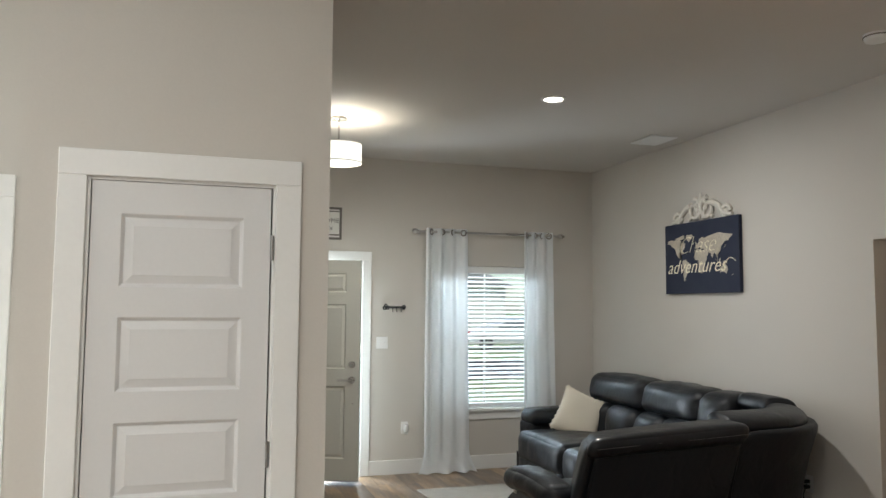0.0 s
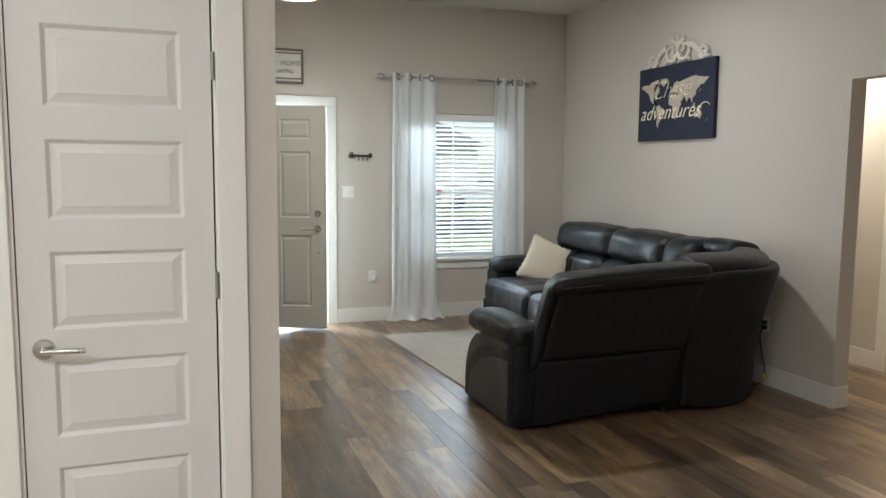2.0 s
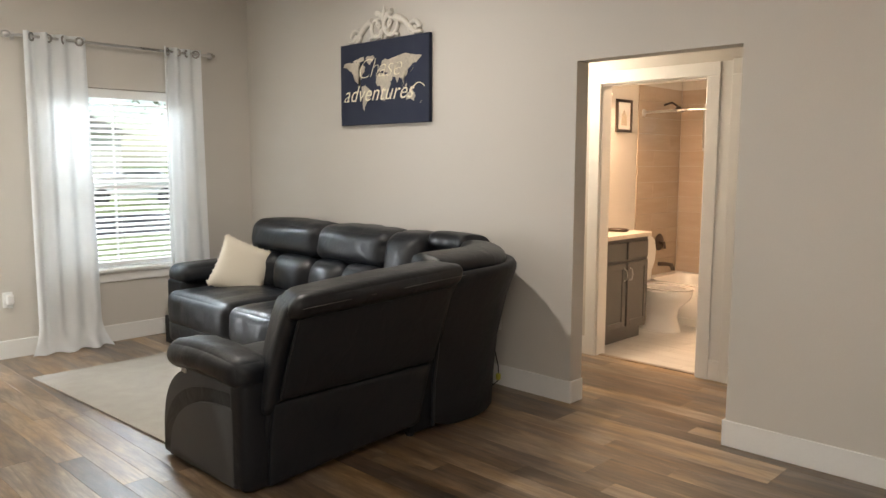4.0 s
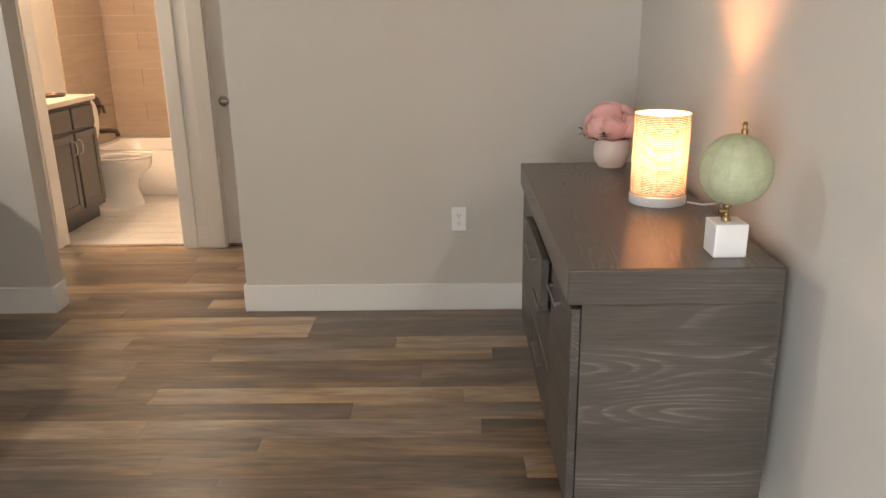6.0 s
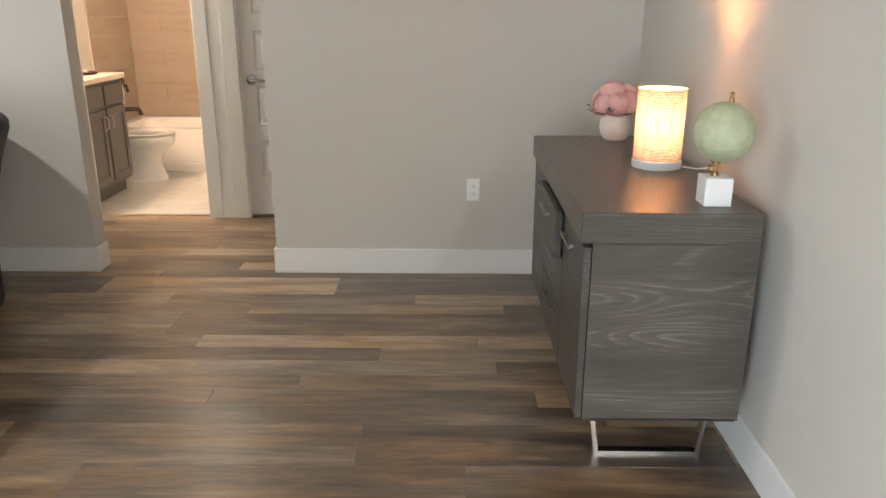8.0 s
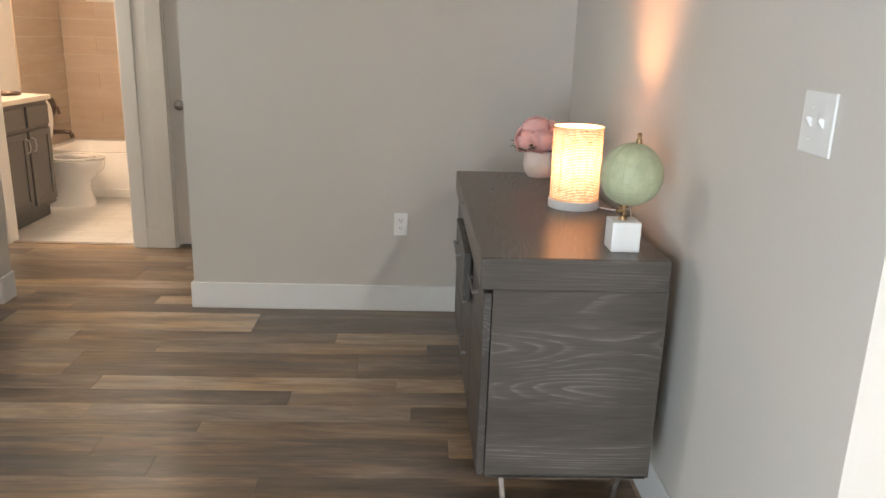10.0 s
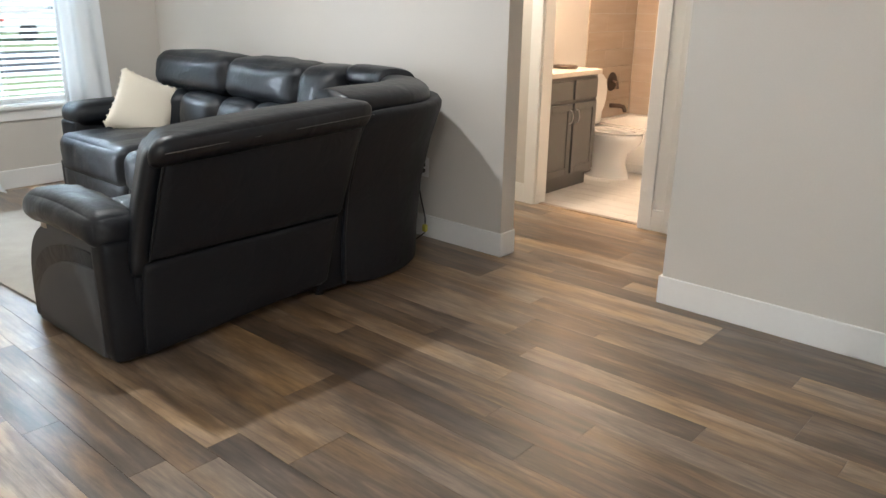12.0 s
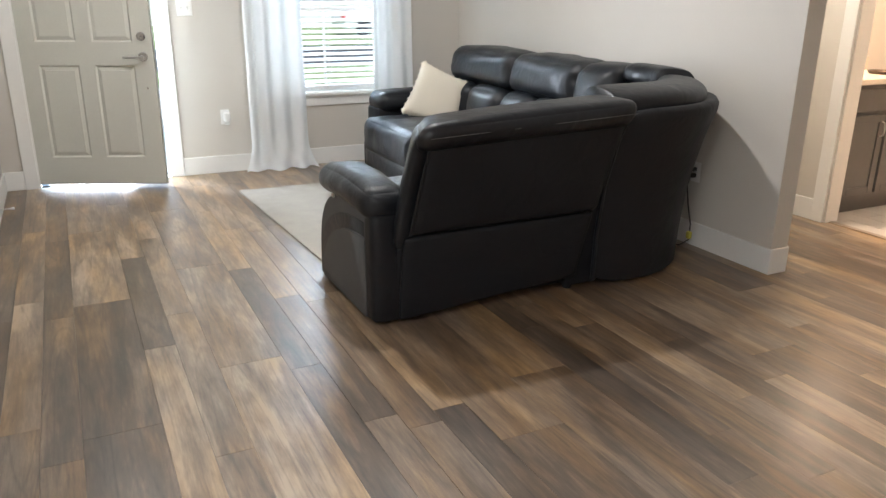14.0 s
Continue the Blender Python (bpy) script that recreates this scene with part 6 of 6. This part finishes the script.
def house(x, y, w, dpt, h, roof):
    root = thing("neighbour_house", (x, y, -0.3), "grey-sided house across the street", "house")
    part("wall", B(x, x + w, y, y + dpt, -0.3, h), M_SIDING, root)
    part("roof", outline([(x - 0.5, h), (x + w + 0.5, h), (x + w / 2, h + roof)], y - 0.4, y + dpt), M_ROOF, root)
    for k in range(3):
        xa = x + w * (0.12 + 0.3 * k)
        wi = part("window", B(xa, xa + 1.3, y - 0.05, y - 0.001, 0.8, 2.2), M_VINYL, root)
        part("pane", B(xa + 0.1, xa + 1.2, y - 0.06, y - 0.051, 0.9, 2.1), M_GLASS, wi)
    return root


house(5.0, 44, 13, 9, 2.9, 3.0)
house(-14.0, 37, 13, 9, 2.9, 2.6)
car = thing("parked_car", (10.2, 22, -0.285), "silver-grey car parked across the lawn", "car")
M_CARPAINT = surface("car_paint", (0.70, 0.71, 0.73), 0.25, 0.2, vary=0.03)
part("body", plump(outline([(8.2, 0.0), (8.15, 0.45), (8.4, 0.6), (9.3, 0.68), (9.9, 1.12), (11.3, 1.15), (12.0, 0.72), (12.4, 0.66), (12.45, 0.05)], 21.2, 22.9), 0.06), M_CARPAINT, car, smooth=40)
part("window", outline([(9.5, 0.72), (10.0, 1.06), (11.2, 1.08), (11.75, 0.74)], 21.17, 21.199), surface("car_glass", (0.16, 0.18, 0.19), 0.1), car)
part("tail_light", B(8.14, 8.22, 21.2, 21.55, 0.42, 0.58), surface("red_lens", (0.55, 0.03, 0.02), 0.3), car, "red tail light")
for x in (9.0, 11.6):
    part("wheel", lathe([(0, 0), (0.31, 0), (0.33, 0.04), (0.33, 0.18), (0, 0.2)], (x, 21.15, 0.045), 24, axis="y"), M_BLACK, car)


car.matrix_basis = Matrix.Translation((13.4, 33, -0.285))


M_CROWN = surface("tree_leaves", (0.12, 0.16, 0.08), 0.6, vary=0.3)


def tree(x, y, h, seed):
    rnd = random.Random(seed)
    root = thing("street_tree", (x, y, -0.3), "leafy green tree by the street", "tree")
    part("trunk", tube([(x + 0.1 * math.sin(k), y, -0.3 + h * 0.6 * k / 6) for k in range(7)], lambda s: 0.16 * (1 - 0.6 * s), 10), surface("bark", (0.12, 0.09, 0.07), 0.9), root)
    bm = bmesh.new()
    for _ in range(900):
        a, b2, r = rnd.uniform(0, 6.28), rnd.uniform(-1, 1), rnd.uniform(0.4, 1) * h * 0.36
        r *= 0.8 + 0.3 * math.sin(3 * a + seed)
        c = Vector((x + r * math.cos(a) * math.sqrt(1 - b2 * b2), y + r * math.sin(a) * math.sqrt(1 - b2 * b2), h * 0.68 + r * b2 * 0.8))
        u, w = Vector((rnd.uniform(-1, 1), rnd.uniform(-1, 1), rnd.uniform(-1, 1))).normalized() * 0.16, Vector((rnd.uniform(-1, 1), rnd.uniform(-1, 1), rnd.uniform(-1, 1))).normalized() * 0.1
        bm.faces.new([bm.verts.new(c + u), bm.verts.new(c + w), bm.verts.new(c - u), bm.verts.new(c - w)])
    part("crown", bm, M_CROWN, root)


tree(19.5, 36, 6.0, 2)
tree(14.5, 30, 7.0, 4)

# ---- floor planks and tiles, last ----
floor = thing("floor", (2, 4, 0), "brown vinyl wood plank floor", "floor", kind="structure")
PW, PL, PX = 0.2475, 1.22, 2.305
WHOLE = (-10, -6, -4, -1, 0, 4, 6, 9)          # columns laid with full-width planks; the others are split
JOINT = {0: 2.88, 1: 3.245, 2: 3.16, 3: 2.87, 3.5: 3.67, 4: 2.623, 5: 3.54, 5.5: 2.748, 6: 3.165, -6: 4.33, -5: 4.945, -4.5: 4.05, -4: 4.655}
mesh_cache = {}


def plank_mesh(w, l):
    key = (round(w, 3), round(l, 3))
    if key not in mesh_cache:
        g = 0.00035
        bm = B(-w / 2 + g, w / 2 - g, -l / 2 + g, l / 2 - g, -0.0075, 0.0)
        top = [e for e in bm.edges if all(v.co.z > -0.001 for v in e.verts)]
        bmesh.ops.bevel(bm, geom=top, offset=0.0006, segments=1, affect="EDGES")
        mesh_cache[key] = mesh_of("plank", bm, M_PLANK)
    return mesh_cache[key]


rnd = random.Random(11)
far = bmesh.new()
for col in range(-24, 13):
    for key in ((col,) if col in WHOLE else (col, col + 0.5)):
        xa = PX + PW * key
        xb = min(xa + (PW if col in WHOLE else PW / 2), HX + 0.03)
        if xb - xa < 0.01:
            continue
        y = JOINT.get(key, rnd.uniform(0, PL))
        while y > -3.4:
            y -= PL
        while y < NX + T:
            ya, yb = max(y, -3.4), min(y + PL, NX + T)
            if yb - ya > 0.02:
                if xa > 0.3 and yb > 1.2 and not (xa > EX and yb < 2.4):
                    ob = new("plank", plank_mesh(xb - xa, yb - ya))
                    ob.parent, ob.matrix_parent_inverse = floor, floor.matrix_basis.inverted()
                    ob.matrix_basis = pose((xa + xb) / 2, (ya + yb) / 2, 0)
                else:
                    box(far, xa + 0.0004, xb - 0.0004, ya + 0.0004, yb - 0.0004, -0.0075, 0.0)
            y += PL
ob = part("planks_beyond", far, M_PLANK, floor)
tagged(ob, kind="stuff")

bfloor = thing("floor_bath", (6.5, 4.8, 0), "pale grey wood-look tile bathroom floor", "floor", kind="structure")
part("mortar_bed", B(HX + 0.061, BX1, BY0, BY1, -0.2, -0.006), surface("pale_grout", (0.42, 0.40, 0.37), 0.8), bfloor)
tm = {}
x, k = HX + 0.062, 0
while x < 6.74:
    y = BY0 - (0.3 if k % 2 else 0.0)
    while y < BY1:
        ya, yb = max(y, BY0), min(y + 0.6, BY1)
        if yb - ya > 0.03:
            key = round(yb - ya, 3)
            if key not in tm:
                tm[key] = mesh_of("tile", B(-0.0735, 0.0735, -(yb - ya) / 2 + 0.0015, (yb - ya) / 2 - 0.0015, -0.006, 0.0), M_BATHTILE)
            ob = new("tile", tm[key])
            ob.parent, ob.matrix_parent_inverse = bfloor, bfloor.matrix_basis.inverted()
            ob.matrix_basis = pose(x + 0.075, (ya + yb) / 2, 0)
        y += 0.6
    x += 0.15
    k += 1
tagged(solid("transition_strip", B(HX + 0.035, HX + 0.075, BD0 + 0.012, BD1 - 0.012, -0.004, 0.005, 0.002), M_PLANK), "brown threshold strip at the bathroom door", "threshold", kind="structure")

sur = thing("shower_tile", (7.1, 5.57, TH), "beige horizontal tile tub surround", "tile", kind="structure")
for z in [TH + 0.004 + 0.152 * i for i in range(12)]:
    z1 = min(z + 0.150, 2.19)
    o = 0.3 if round((z - TH) / 0.152) % 2 else 0.0
    y = BY1 + o
    while y > BY0:
        ya, yb = max(y - 0.6, BY0), min(y, BY1 - 0.011)
        if yb - ya > 0.02:
            ob = None
            segs = [(ya, yb)]
            if z1 > BWZ0 and z < BWZ1:
                segs = [s for s in ((ya, min(yb, BW0)), (max(ya, BW1), yb)) if s[1] - s[0] > 0.01]
            for sa, sb in segs:
                part("tile", B(BX1 - 0.010, BX1 - 0.001, sa + 0.001, sb - 0.001, z, z1), M_TILE, sur)
        y -= 0.6
    x = 6.67 + o - 0.6
    while x < BX1:
        xa, xb = max(x, 6.67), min(x + 0.6, BX1 - 0.011)
        if xb - xa > 0.02:
            part("tile", B(xa + 0.001, xb - 0.001, BY1 - 0.010, BY1 - 0.001, z, z1), M_TILE_X, sur)
        x += 0.6
part("tub_lip_strip", B(6.665, 6.669, BY1 - 0.012, BY1 - 0.001, 0.0, 2.19), M_TILE_X, sur)

# unseen glazed door added on the kitchen side, for fill light behind the walker
patio = tagged(thing("added_patio_door", ((PD0 + PD1) / 2, 4.31, 0)), "unseen sliding glass door added to let in fill light", "door", kind="structure")
bm = bmesh.new()
pm = (PD0 + PD1) / 2
for x0, x1, z0, z1 in ((PD0, PD0 + 0.07, 0, 2.05), (PD1 - 0.07, PD1, 0, 2.05), (PD0 + 0.07, PD1 - 0.07, 0, 0.09), (PD0 + 0.07, PD1 - 0.07, 1.97, 2.05), (pm - 0.035, pm + 0.035, 0.09, 1.97)):
    box(bm, x0, x1, 4.28, 4.34, z0, z1)
part("door_frame", bm, M_VINYL, patio)
for x0, x1 in ((PD0 + 0.07, pm - 0.035), (pm + 0.035, PD1 - 0.07)):
    part("pane", B(x0, x1, 4.307, 4.313, 0.09, 1.97), M_GLASS, patio, "clear glass pane").visible_shadow = False
